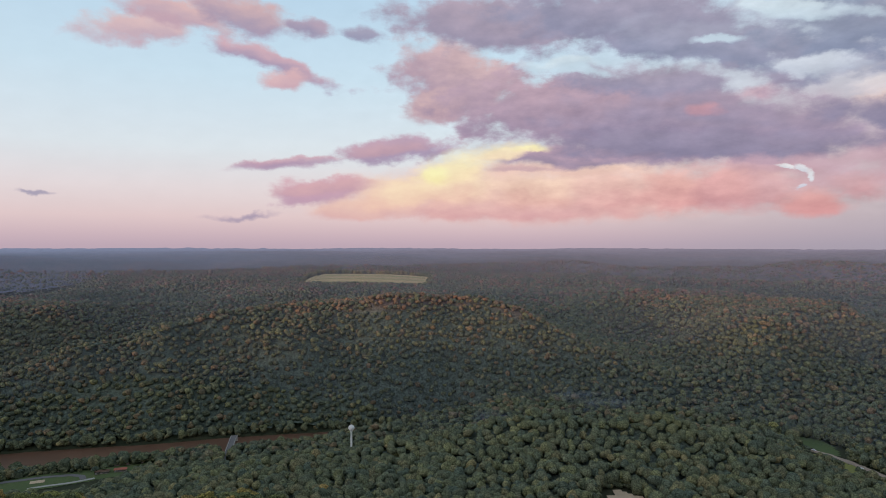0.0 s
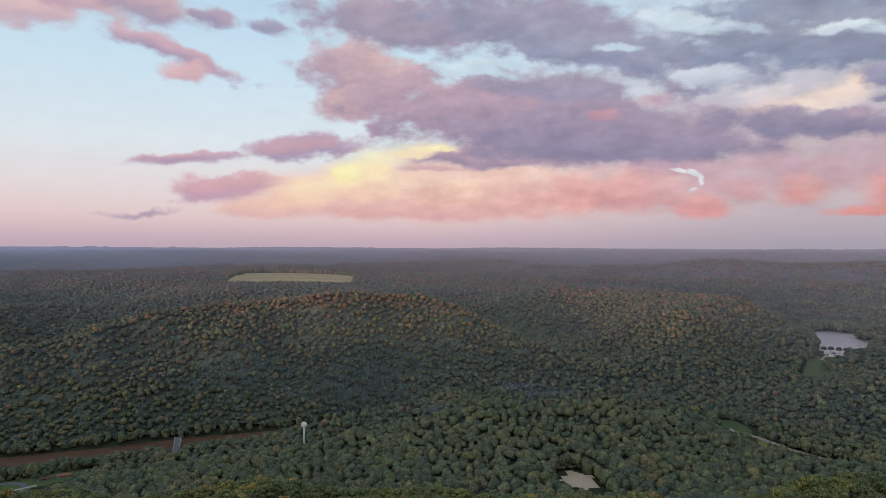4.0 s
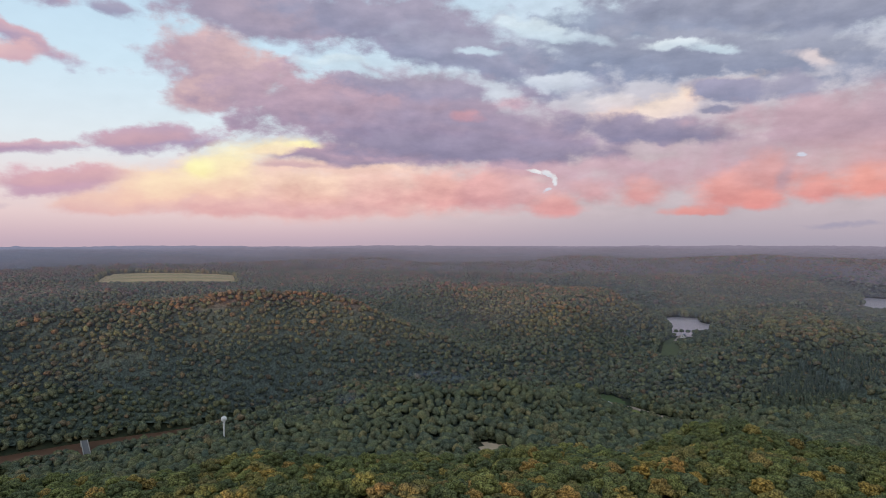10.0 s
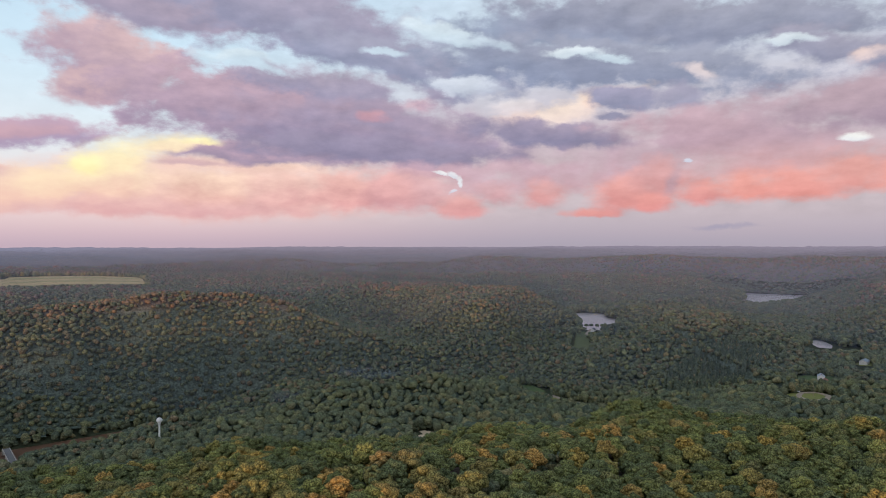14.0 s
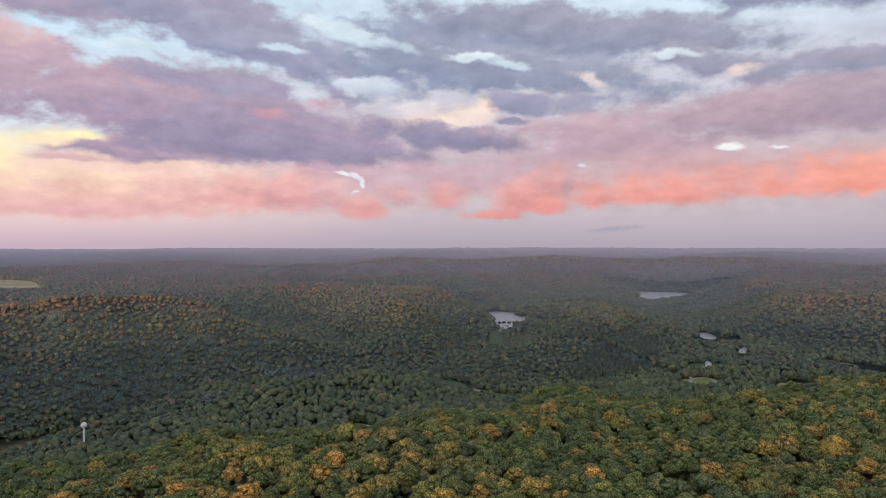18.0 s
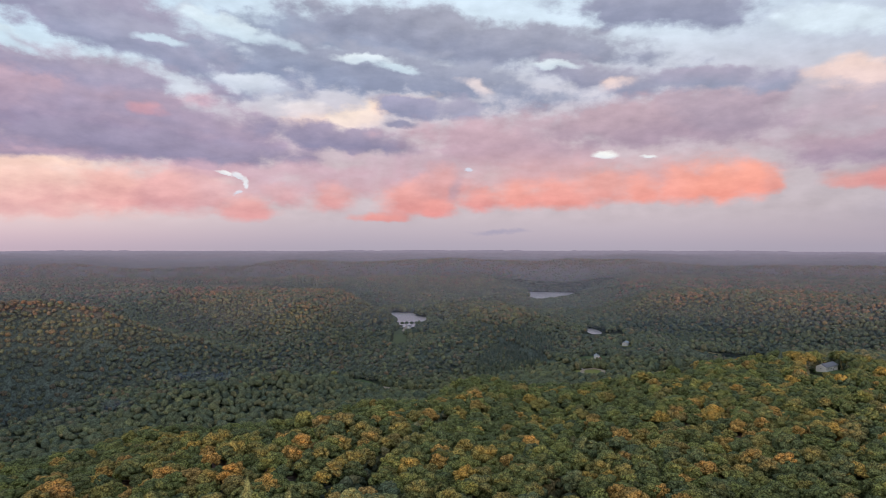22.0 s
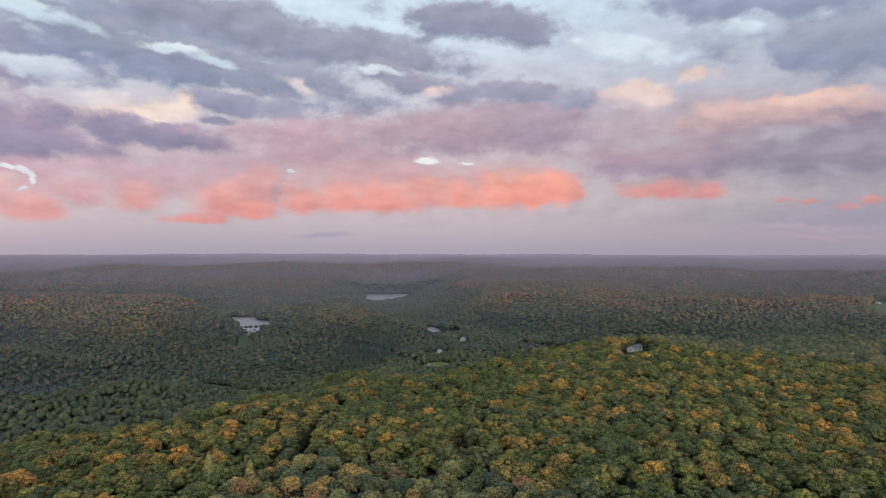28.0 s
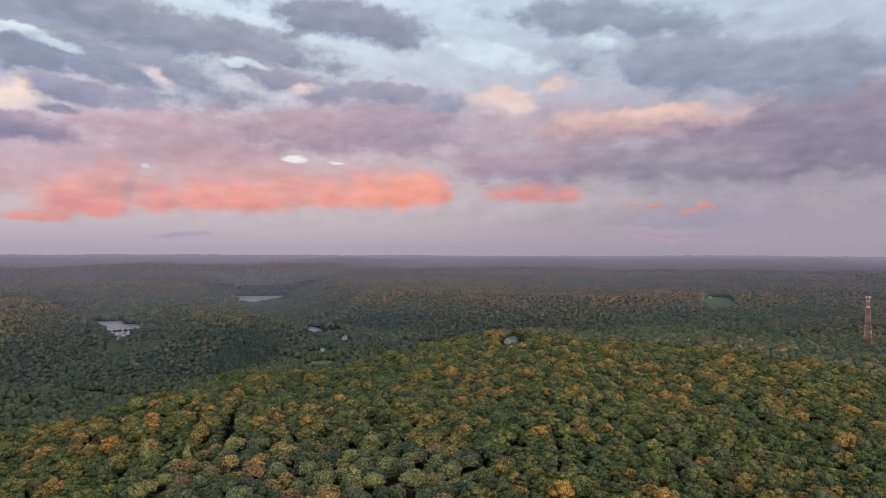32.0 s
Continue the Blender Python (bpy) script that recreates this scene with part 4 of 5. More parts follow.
MID = [(v * (rng.uniform(0.8, 1.2), rng.uniform(0.85, 1.2), rng.uniform(0.9, 1.25)), f) for v, f in [crown_shape(rng, 2, 7, 1.0, 1.1, -0.3) for _ in range(14)]]
FARS = [(v * (rng.uniform(0.8, 1.2), rng.uniform(0.85, 1.2), rng.uniform(0.9, 1.25)), f) for v, f in [crown_shape(rng, 1, 5, 1.0, 1.15, -0.45) for _ in range(14)]]
DOTS = [trim(*crown_shape(rng, 1, 5, 1.0, 1.0, -0.2), 0.0) for _ in range(6)]
WHOLE = [(np.where(v[:, 2:] < 0, v * (1, 1, 2.3), v), f) for v, f in [crown_shape(rng, 2, 9, 1.0, 1.4, -9.0) for _ in range(6)]]
# the stretch of hill top that the flight passes nearest: single trees
NEAREST = (-165, 12, 112, 88)
hill_trees, shore, edge = [], [], []
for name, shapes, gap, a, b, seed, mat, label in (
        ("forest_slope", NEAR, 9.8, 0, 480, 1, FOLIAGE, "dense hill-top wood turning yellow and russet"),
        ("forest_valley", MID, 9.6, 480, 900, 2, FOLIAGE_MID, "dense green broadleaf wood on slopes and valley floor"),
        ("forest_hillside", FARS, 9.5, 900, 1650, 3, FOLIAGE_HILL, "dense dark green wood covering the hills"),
        ("forest_distance", DOTS, 12.5, 1650, 3060, 4, FOLIAGE_FAR_HAZED, "distant wood covering the plateau")):
    x, y, z, rng = stand(gap, a, b, seed)
    size = gap * (0.42 + 0.4 * rng.beta(1.6, 2.2, len(x)))
    tall = rng.uniform(12.5, 18.0, len(x)) + 2.0 * lumps(x, y, 60, 41) + 0.7 * (size - 5.5)
    if name == "forest_distance":
        rim = np.hypot(x + 240, y + 80)
        z = z + (far_rise(x, y) - z) * step((rim - 2900) / 300)
    if name == "forest_slope":
        size, tall = size * 1.12, tall + rng.uniform(-2.0, 2.5, len(x))
        k = ((x - NEAREST[0]) / NEAREST[2]) ** 2 + ((y - NEAREST[1]) / NEAREST[3]) ** 2 < 1
        k &= np.cumsum(k) <= 300
        tall[k] += 0.5
        hill_trees = list(zip(x[k], y[k], z[k], size[k], tall[k]))
        x, y, z, size, tall = x[~k], y[~k], z[~k], size[~k], tall[~k]
    # trees at the wood's edge keep their boughs down to the ground
    rim = (wet(x, y, z - 4.0) | ~free(x, y, 13.0)) & (a > 0)
    edge.append(np.stack([x[rim], y[rim], z[rim], size[rim] * 0.95, tall[rim]]))
    k = ~rim
    plant(name, shapes, x[k], y[k], z[k], size[k], tall[k], rng, mat, label)
    # low growth along the shores
    k = wet(x, y, z - 5.0)
    for low in (4, 6, 9):
        shore.append(np.stack([x[k] + rng.uniform(-5, 5, k.sum()), y[k] + rng.uniform(-5, 5, k.sum()), z[k], rng.uniform(3.8, 5.4, k.sum()), rng.uniform(low, low + 4, k.sum())]))
x, y, z, size, tall = np.concatenate(edge, 1)
plant("forest_edge", WHOLE, x, y, z, size, tall, rng, FOLIAGE_MID, "broadleaf trees with boughs to the ground along clearings and shores", 1.3)

# the closed lower canopy under the crowns, which ends at clearings and shores
for gx, gy in ((np.arange(-700, 1250, 7.5), np.arange(-250, 1320, 7.5)), (np.arange(-1700, 2300, 19.0), np.arange(1300, 2500, 19.0)), (np.arange(1230, 2700, 19.0), np.arange(-1000, 1320, 19.0)), (np.arange(-1700, -680, 19.0), np.arange(300, 1320, 19.0))):
    X, Y = np.meshgrid(gx, gy, indexing="ij")
    x, y = X.ravel(), Y.ravel()
    z = land(x, y)
    wood = free(x, y) & ~wet(x, y, z - 1.0)
    z = np.where(wood, z + 7.5 + 1.5 * lumps(x, y, 17, 71), z - 4.0)
    f = grid_faces(len(gx), len(gy))
    f = f[wood[f].all(1) & seen(x, y)[f].any(1)]
    used = np.unique(f)
    back = np.zeros(len(x), int)
    back[used] = np.arange(len(used))
    # this sheet wears the haze-greyed far leaf colour at every distance
    under = mesh_object("lower_canopy", np.stack([x, y, z], 1)[used], back[f], FOLIAGE_FAR_HAZED)
    tagged(under, "dark lower canopy of the wood below the crowns", "trees", kind="stuff")

# shrubs and low boughs that close the wood's edge round every clearing
rng = np.random.default_rng(12)
for cx, cy, rx, ry, a in CLEAR:
    n = max(6, int(2 * math.pi * math.sqrt((rx * rx + ry * ry) / 2) / 3.6))
    for ring, low, high in ((1.02, 3.5, 6.5), (1.04, 6, 9), (1.06, 9, 13)):
        t = np.arange(n) * 2 * math.pi / n + rng.uniform(-0.02, 0.02, n)
        u, v = (rx * ring + rng.uniform(1, 4, n)) * np.cos(t), (ry * ring + rng.uniform(1, 4, n)) * np.sin(t)
        if min(rx, ry) > 200:
            bulge = (np.abs(np.cos(t)) ** 8 + np.abs(np.sin(t)) ** 8) ** -0.125
            u, v = u * bulge, v * bulge
        x, y = cx + u * math.cos(a) - v * math.sin(a), cy + u * math.sin(a) + v * math.cos(a)
        k = free(x, y)
        x, y = x[k], y[k]
        z = land(x, y)
        k = ~wet(x, y, z)
        shore.append(np.stack([x[k], y[k], z[k], rng.uniform(2.8, 4.4, k.sum()), rng.uniform(low, high, k.sum())]))
x, y, z, size, tall = np.concatenate(shore, 1)
plant("undergrowth", FARS, x, y, z, size, tall, rng, FOLIAGE_MID, "green shrubs and low boughs along wood edges and shores", 0.4)

# ---- small building helpers ----


def gz(x, y):
    return float(land(np.array([x], float), np.array([y], float))[0])


def part(name, bm, mat, parent=None, label="", smooth=False):
    """Link a bmesh as one mesh object under a thing or a part."""
    me = bpy.data.meshes.new(name)
    for f in bm.faces:
        f.smooth = smooth
    bm.to_mesh(me)
    bm.free()
    me.materials.append(mat)
    ob = new(name, me)
    ob.parent = parent
    return tagged(ob, label) if label else ob


def same(name, ob, parent, m):
    """A further piece on the mesh of another."""
    o = new(name, ob.data)
    o.parent = parent
    o.matrix_local = m
    return o


def thing(name, m, label, category, group="", kind=""):
    ob = new(name)
    ob.matrix_world = m
    return tagged(ob, label, category, group, kind)


def box(bm, x, y, z, sx, sy, sz, turn=0.0, bevel=0.0):
    """A box by its middle and size."""
    m = Matrix.Translation((x, y, z)) @ Matrix.Rotation(radians(turn), 4, "Z") @ Matrix.Diagonal((sx, sy, sz, 1))
    r = bmesh.ops.create_cube(bm, size=1.0, matrix=m)
    if bevel:
        bmesh.ops.bevel(bm, geom=list({e for v in r["verts"] for e in v.link_edges}), offset=bevel, segments=1, affect="EDGES")
    return bm


def cube(*a, **k):
    return box(bmesh.new(), *a, **k)


def rod(bm, a, b, r0, r1, sides=6):
    """A tapered bar between two places."""
    a, b = Vector(a), Vector(b)
    m = Matrix.Translation((a + b) / 2) @ (b - a).to_track_quat("Z", "Y").to_matrix().to_4x4()
    bmesh.ops.create_cone(bm, cap_ends=True, segments=sides, radius1=r0, radius2=r1, depth=(b - a).length, matrix=m)
    return bm


def lathe(bm, profile, sides=24):
    """A turned shape from (radius, height) pairs."""
    rings = [[bm.verts.new((r * math.cos(2 * math.pi * i / sides), r * math.sin(2 * math.pi * i / sides), z)) for i in range(sides)] for r, z in profile]
    for p, q in zip(rings, rings[1:]):
        for i in range(sides):
            bm.faces.new((p[i], p[(i + 1) % sides], q[(i + 1) % sides], q[i]))
    bm.faces.new(rings[-1]), bm.faces.new(rings[0][::-1])
    return bm


def drape(name, outline, mat, label, category="ground", lift=1.0, cell=4.0, parent=None):
    """A patch of ground cover inside an outline, lying on the land."""
    pts = np.array(outline, float)
    x0, y0, x1, y1 = *pts.min(0), *pts.max(0)
    nx, ny = max(3, int((x1 - x0) / cell) + 1), max(3, int((y1 - y0) / cell) + 1)
    X, Y = np.meshgrid(np.linspace(x0, x1, nx), np.linspace(y0, y1, ny), indexing="ij")
    cx, cy = (X[1:, 1:] + X[:-1, :-1]) / 2, (Y[1:, 1:] + Y[:-1, :-1]) / 2
    inside = np.zeros(cx.shape, bool)
    for (ax, ay), (bx, by) in zip(pts, np.roll(pts, -1, 0)):
        if ay != by:
            inside ^= ((ay > cy) != (by > cy)) & (cx < (bx - ax) * (cy - ay) / (by - ay) + ax)
    f = grid_faces(nx, ny)[inside.ravel()]
    v = np.stack([X, Y, land(X, Y) + lift], -1).reshape(-1, 3)
    used = np.unique(f)
    back = np.zeros(len(v), int)
    back[used] = np.arange(len(used))
    ob = mesh_object(name, v[used], back[f], mat, parent)
    return tagged(ob, label, category, kind="structure") if parent is None else ob


def oval(cx, cy, rx, ry, turn=0.0, n=26, rag=0.08, seed=1):
    rng = random.Random(seed)
    a = radians(turn)
    out = []
    for i in range(n):
        t, k = 2 * math.pi * i / n, 1 + rng.uniform(-rag, rag)
        u, v = rx * k * math.cos(t), ry * k * math.sin(t)
        out.append((cx + u * math.cos(a) - v * math.sin(a), cy + u * math.sin(a) + v * math.cos(a)))
    return out


def ribbon(name, line, half, mat, label, category="road", lift=1.3, bumps=0.0, closed=False):
    """A road on the land along a line, with thickness."""
    fine = []
    rng = random.Random(len(line))
    pts = list(line) + ([line[0]] if closed else [])
    for p, q in zip(pts, pts[1:]):
        n = max(1, int(math.hypot(q[0] - p[0], q[1] - p[1]) / 5))
        fine += [(p[0] + (q[0] - p[0]) * i / n, p[1] + (q[1] - p[1]) * i / n) for i in range(n)]
    fine.append(pts[-1])
    P = np.array(fine)
    t = np.gradient(P, axis=0)
    t /= np.linalg.norm(t, axis=1)[:, None]
    n = np.stack([-t[:, 1], t[:, 0]], 1)
    w = np.array([half * (1 + rng.uniform(-bumps, bumps)) for _ in P])[:, None]
    mid = land(P[:, 0], P[:, 1]) + lift
    a, b = P + n * w, P - n * w
    v = np.stack([np.c_[a, mid - 1.5], np.c_[a, mid], np.c_[b, mid], np.c_[b, mid - 1.5]], 1).reshape(-1, 3)
    return tagged(mesh_object(name, v, grid_faces(len(P), 4), mat, smooth=False), label, category, kind="structure")


# ---- single trees of the hill top ----
HUES = [(FOLIAGE_OLIVE, "olive-green"), (FOLIAGE_GOLD, "golden-yellow"), (FOLIAGE_GREEN, "deep green"), (FOLIAGE_RUST, "russet-brown"), (FOLIAGE_LIME, "yellow-green")]
rng = np.random.default_rng(77)
CROWNS = {}
for hue, (mat, word) in enumerate(HUES):
    for shape in range(3):
        v, f = clump_crown(rng, 30, 1.0, 0.95)
        me = mesh_object("crown", v, f, mat).data
        CROWNS[hue, shape] = me
        bpy.data.objects.remove(bpy.data.objects["crown"])
bm = bmesh.new()
rod(bm, (0, 0, -1.0), (0.1, 0, 7.0), 0.34, 0.26, 7), rod(bm, (0.1, 0, 6.8), (0.3, 0.2, 13.0), 0.26, 0.1, 6)
rod(bm, (0.1, 0, 6.5), (2.6, 0.6, 11.0), 0.15, 0.05, 5), rod(bm, (0.1, 0, 7.5), (-2.0, 1.4, 12.0), 0.14, 0.05, 5), rod(bm, (0.1, 0.1, 8.5), (0.3, -2.2, 12.5), 0.13, 0.05, 5)
TRUNK = part("trunk", bm, BARK).data
bpy.data.objects.remove(bpy.data.objects["trunk"])


def tree(x, y, z, size, tall, hue, shape, turn, group, where):
    ob = thing("broadleaf_tree", pose(x, y, z, 0, 0, turn), f"{HUES[hue][1]} broadleaf tree {where}", "tree", group)
    o = new("trunk", TRUNK)
    o.parent, o.scale = ob, (1, 1, tall / 17)
    o = new("crown", CROWNS[hue, shape])
    o.parent, o.location, o.scale = ob, (0, 0, tall - size * 0.62), (size, size, size * 0.92)
    return ob


for x, y, z, size, tall in hill_trees:
    golden = 0.5 + 0.5 * float(lumps(np.array([x]), np.array([y]), 45, 61)[0])
    hue = int(rng.choice(5, p=[0.38 - 0.06 * golden, 0.06 + 0.16 * golden, 0.3 - 0.16 * golden, 0.04 + 0.04 * golden, 0.22 + 0.02 * golden]))
    tree(x, y, z, size * 0.95, tall, hue, int(rng.integers(3)), float(rng.uniform(0, 360)), "hill-top wood", "in the hill-top wood")

# lone trees by the river park, the road and the lake
for x, y, size, tall, hue in ((-470, 868, 7.5, 15, 2), (-448, 876, 7, 14, 2), (-402, 874, 8, 15, 2), (-388, 884, 7.5, 14, 2), (-560, 858, 8, 16, 2), (-592, 866, 7, 15, 0), (-520, 862, 6, 13, 2),
                              (-515, 832, 3, 6, 0), (-500, 838, 3, 6, 0), (-487, 843, 3, 6, 0), (-470, 846, 3, 6, 0), (-438, 846, 5, 11, 2), (-446, 838, 5, 11, 2)):
    tree(x, y, gz(x, y), size, tall, hue, 1, x * 7 % 360, "riverside park trees", "on the riverside lawn")
tree(438, 868, gz(438, 868), 6.5, 22, 4, 0, 40, "", "at the end of a gravel road")
tree(-118, 645, gz(-118, 645), 6.5, 19, 1, 2, 10, "", "standing out of the green valley wood")
tree(-262, 905, gz(-262, 905), 5, 16, 4, 0, 10, "", "on the river bank")
for x, y in ((812, 1083), (824, 1080), (833, 1070), (842, 1062), (800, 1088), (850, 1050)):
    tree(x, y, 101, 6, 11, 2, x % 3, x * 11 % 360, "lakeside trees", "on the lake shore")
# bare trees on the hill top
for x, y, h in ((-176, 57, 21), (-171, 49, 19)):
    ob = thing("dead_tree", pose(x, y, gz(x, y), 0, 0, x * 31 % 360), "bare pale dead tree among coloured crowns", "tree", "bare trees")
    part("trunk", rod(rod(bmesh.new(), (0, 0, -1), (0.2, 0, h * 0.6), 0.3, 0.2), (0.2, 0, h * 0.6), (0, 0.3, h), 0.2, 0.04), PALE_BARK, ob)
    r2 = random.Random(int(h))
    for i in range(9):
        z0, a = h * (0.5 + 0.05 * i), i * 2.4
        ln = 3.2 * (1 - i / 14)
        bm = rod(bmesh.new(), (0.1, 0.1, z0), (ln * math.cos(a), ln * math.sin(a), z0 + ln * 0.9), 0.1, 0.03, 5)
        rod(bm, (ln * 0.6 * math.cos(a), ln * 0.6 * math.sin(a), z0 + ln * 0.55), (ln * math.cos(a + 0.5), ln * math.sin(a + 0.5), z0 + ln * 1.1), 0.05, 0.02, 4)
        part("limb", bm, PALE_BARK, ob)
# tall conifers that stand over the hill-top wood
rng = np.random.default_rng(9)
PINES = [pine_crown(rng, 9, 9) for _ in range(3)]
for i, (x, y, h, gold) in enumerate(((-168, 118, 24, 1), (-160, 96, 22, 1), (452, 868, 20, 0), (462, 878, 22, 0), (474, 884, 21, 0), (484, 888, 23, 0), (496, 886, 22, 0), (420, 66, 22, 0), (432, 70, 20, 0), (446, 66, 21, 0),
                                     (458, 60, 22, 0), (470, 52, 21, 0), (482, 46, 22, 0), (494, 40, 20, 0), (408, 62, 21, 0))):
    ob = thing("conifer", pose(x, y, gz(x, y), 0, 0, i * 50), ("yellowing" if gold else "dark green") + " conifer with ragged tiers of boughs", "tree", "conifers")
    part("trunk", rod(bmesh.new(), (0, 0, -1), (0, 0, h * 0.8), 0.3, 0.08), BARK, ob)
    v, f = PINES[i % 3]
    mesh_object("crown", v * (h * 0.85, h * 0.85, h), f, FOLIAGE_LIME if gold else FOLIAGE_PINE, ob)

# ---- fields, lawns and roads ----
field = drape("field_1", [(-494, 2215), (-300, 2200), (-58, 2206), (-58, 2630), (-160, 2638), (-485, 2640)], CROP, "long ripe yellow field on the plateau edge", "field", cell=14)
for k, (y0, y1) in enumerate(((2270, 2310), (2372, 2420), (2490, 2560))):
    drape("crop_strip", [(-470, y0), (-70, y0 - 12), (-70, y1 - 12), (-455, y1)], CROP_GREEN, "", lift=1.6, cell=14, parent=field)
drape("field_2", oval(1510, -348, 152, 36, -5), MEADOW, "muted green mown meadow between woods", "field", cell=6)
drape("field_3", [(762, 376), (790, 380), (806, 318), (770, 306)], TAN_FIELD, "narrow tan stubble field in the valley", "field")
drape("lawn_1", oval(424, 207, 38, 19, -33), MEADOW, "green lawn below a brown-roofed house", "lawn")
drape("yard_2", oval(704, 466, 43, 34), LAWN_DRY, "dry grass clearing round a loop drive", "lawn", lift=0.6)
drape("yard_3", oval(800, 515, 40, 31), LAWN, "green farm yard", "lawn", lift=0.5)
drape("yard_4", oval(970, 540, 20, 16), LAWN_DRY, "dry grass round a white barn", "lawn", lift=0.6)
drape("yard_5", oval(430, 22, 20, 16), LAWN, "lawn round a hill-top house", "lawn", lift=0.6)
drape("yard_6", oval(392, 150, 15, 14), LAWN, "lawn round a brown-roofed house", "lawn", lift=0.6)
drape("yard_7", oval(476, 752, 14, 58, 20), LAWN_DRY, "rough grass beside a gravel road", "lawn", lift=0.5)
drape("bank_2", [(990, 470), (1030, 455), (1000, 380), (970, 290), (945, 190), (915, 200), (940, 300), (970, 390)], LAWN_DRY, "grassy near bank of a dark river", "bank", lift=0.6)
drape("bank_3", [(1085, 470), (1097, 465), (1068, 385), (1030, 270), (1018, 275), (1055, 390)], TAN_FIELD, "tan far bank of a dark river", "bank", lift=0.9)
drape("lawn_2", [(636, 440), (662, 424), (688, 470), (668, 492), (645, 478)], LAWN_DRY, "dry olive lawn beside a loop drive", "lawn")
drape("lawn_3", oval(792, 530, 30, 15, 20), LAWN, "green yard round farm houses", "lawn")
drape("lawn_4", [(470, 888), (503, 868), (500, 826), (486, 800), (474, 812), (468, 850)], LAWN, "green verge beside a gravel road", "lawn")
drape("dam_face", [(768, 1062), (808, 1030), (770, 985), (700, 930), (664, 945), (700, 1000)], DAM_GRASS, "grassy downstream face of a lake dam", "dam", lift=0.8)
drape("bank_1", [(690, 1030), (730, 1072), (752, 1078), (716, 1018), (664, 962), (652, 968)], RED_ROCK, "red-brown rocky spillway cut beside the dam", "bank", lift=1.4)
drape("sand_pit", oval(175, 622, 18, 24, 10, rag=0.25), SAND, "pale sandy clearing in the valley wood", "clearing")
drape("yard_1", oval(40, 76, 15, 12), DIRT, "littered yard in a wood clearing", "yard")
drape("dirt_lot", [(700, 418), (742, 430), (738, 462), (716, 452), (690, 440)], DIRT, "bare brown earth beside a loop drive", "lot")
drape("park_lawn", [(-575, 795), (-500, 770), (-465, 800), (-420, 830), (-385, 868), (-400, 890), (-450, 874), (-520, 850), (-585, 838)], LAWN, "green riverside park lawn", "lawn", lift=0.8)
ribbon("road_1", [(444, 866), (455, 842), (465, 823), (486, 784), (500, 742), (516, 718), (542, 684)], 4.2, GRAVEL, "pale gravel road along the valley wood", bumps=0.25)
ribbon("road_2", [(709, 488), (726, 494), (744, 482), (740, 462), (718, 452), (700, 462), (700, 480)], 3.4, GRAVEL, "pale gravel loop drive round a pole", closed=True)
ribbon("road_3", [(702, 462), (688, 450), (672, 440)], 3.6, GRAVEL, "pale gravel drive leading out of a loop")
ribbon("road_4", [(-620, 792), (-548, 811), (-520, 821), (-493, 834), (-477, 839), (-460, 834), (-452, 822)], 3.6, ASPHALT, "grey park road across a lawn")
ribbon("road_5", [(-500, 786), (-476, 802), (-455, 815), (-440, 826)], 2.4, CONCRETE, "pale footpath at the wood's edge")
ribbon("road_6", [(-299, 905), (-292, 880), (-270, 850)], 4.0, ASPHALT, "road leading on to a river bridge")
ribbon("road_7", [(775, 1040), (800, 1052), (826, 1062), (845, 1050)], 4.5, GRAVEL, "pale service road on the dam crest", lift=1.6)
drape("parking_lot", [(-585, 836), (-540, 838), (-528, 846), (-545, 853), (-590, 850)], ASPHALT, "grey car park by the river lawn", "car park", lift=1.3)

# sand court on the park lawn
ob = thing("sand_court", pose(-503, 811, gz(-503, 811) + 1.2, 0, 0, 25), "pale sand volleyball court with two posts and a net", "court")
part("sand_bed", cube(0, 0, 0, 16, 10, 0.3, bevel=0.08), SAND, ob)
for sx in (-1, 1):
    part("post", rod(bmesh.new(), (0, sx * 5, 0), (0, sx * 5, 2.6), 0.06, 0.06), GALVANISED, ob)
bm = bmesh.new()
for i in range(6):
    rod(bm, (0, -5, 1.6 + i * 0.18), (0, 5, 1.6 + i * 0.18), 0.015, 0.015, 4)
part("net", bm, RUBBER, ob)


def shelter(x, y, turn, ln, wd, roof, label):
    ob = thing("picnic_shelter", pose(x, y, gz(x, y) + 0.9, 0, 0, turn), label, "shelter", "picnic shelters")
    part("slab", cube(0, 0, 0, ln, wd, 0.3), CONCRETE, ob)
    for i in range(4):
        for s in (-1, 1):
            part("post", cube(-ln / 2 + 0.6 + i * (ln - 1.2) / 3, s * (wd / 2 - 0.5), 1.5, 0.2, 0.2, 2.8), TIMBER, ob)
    part("roof", gable(bmesh.new(), ln + 1.2, wd + 1.4, 2.9, 1.7, 0.25), roof, ob)
    for i in range(3):
        t = part("picnic_table", cube(-ln / 3 + i * ln / 3, 0, 0.85, 1.8, 0.8, 0.08), TIMBER, ob)
        part("bench", cube(-ln / 3 + i * ln / 3, 0.8, 0.5, 1.8, 0.28, 0.06), TIMBER, t)
        part("bench", cube(-ln / 3 + i * ln / 3, -0.8, 0.5, 1.8, 0.28, 0.06), TIMBER, t)
    return ob


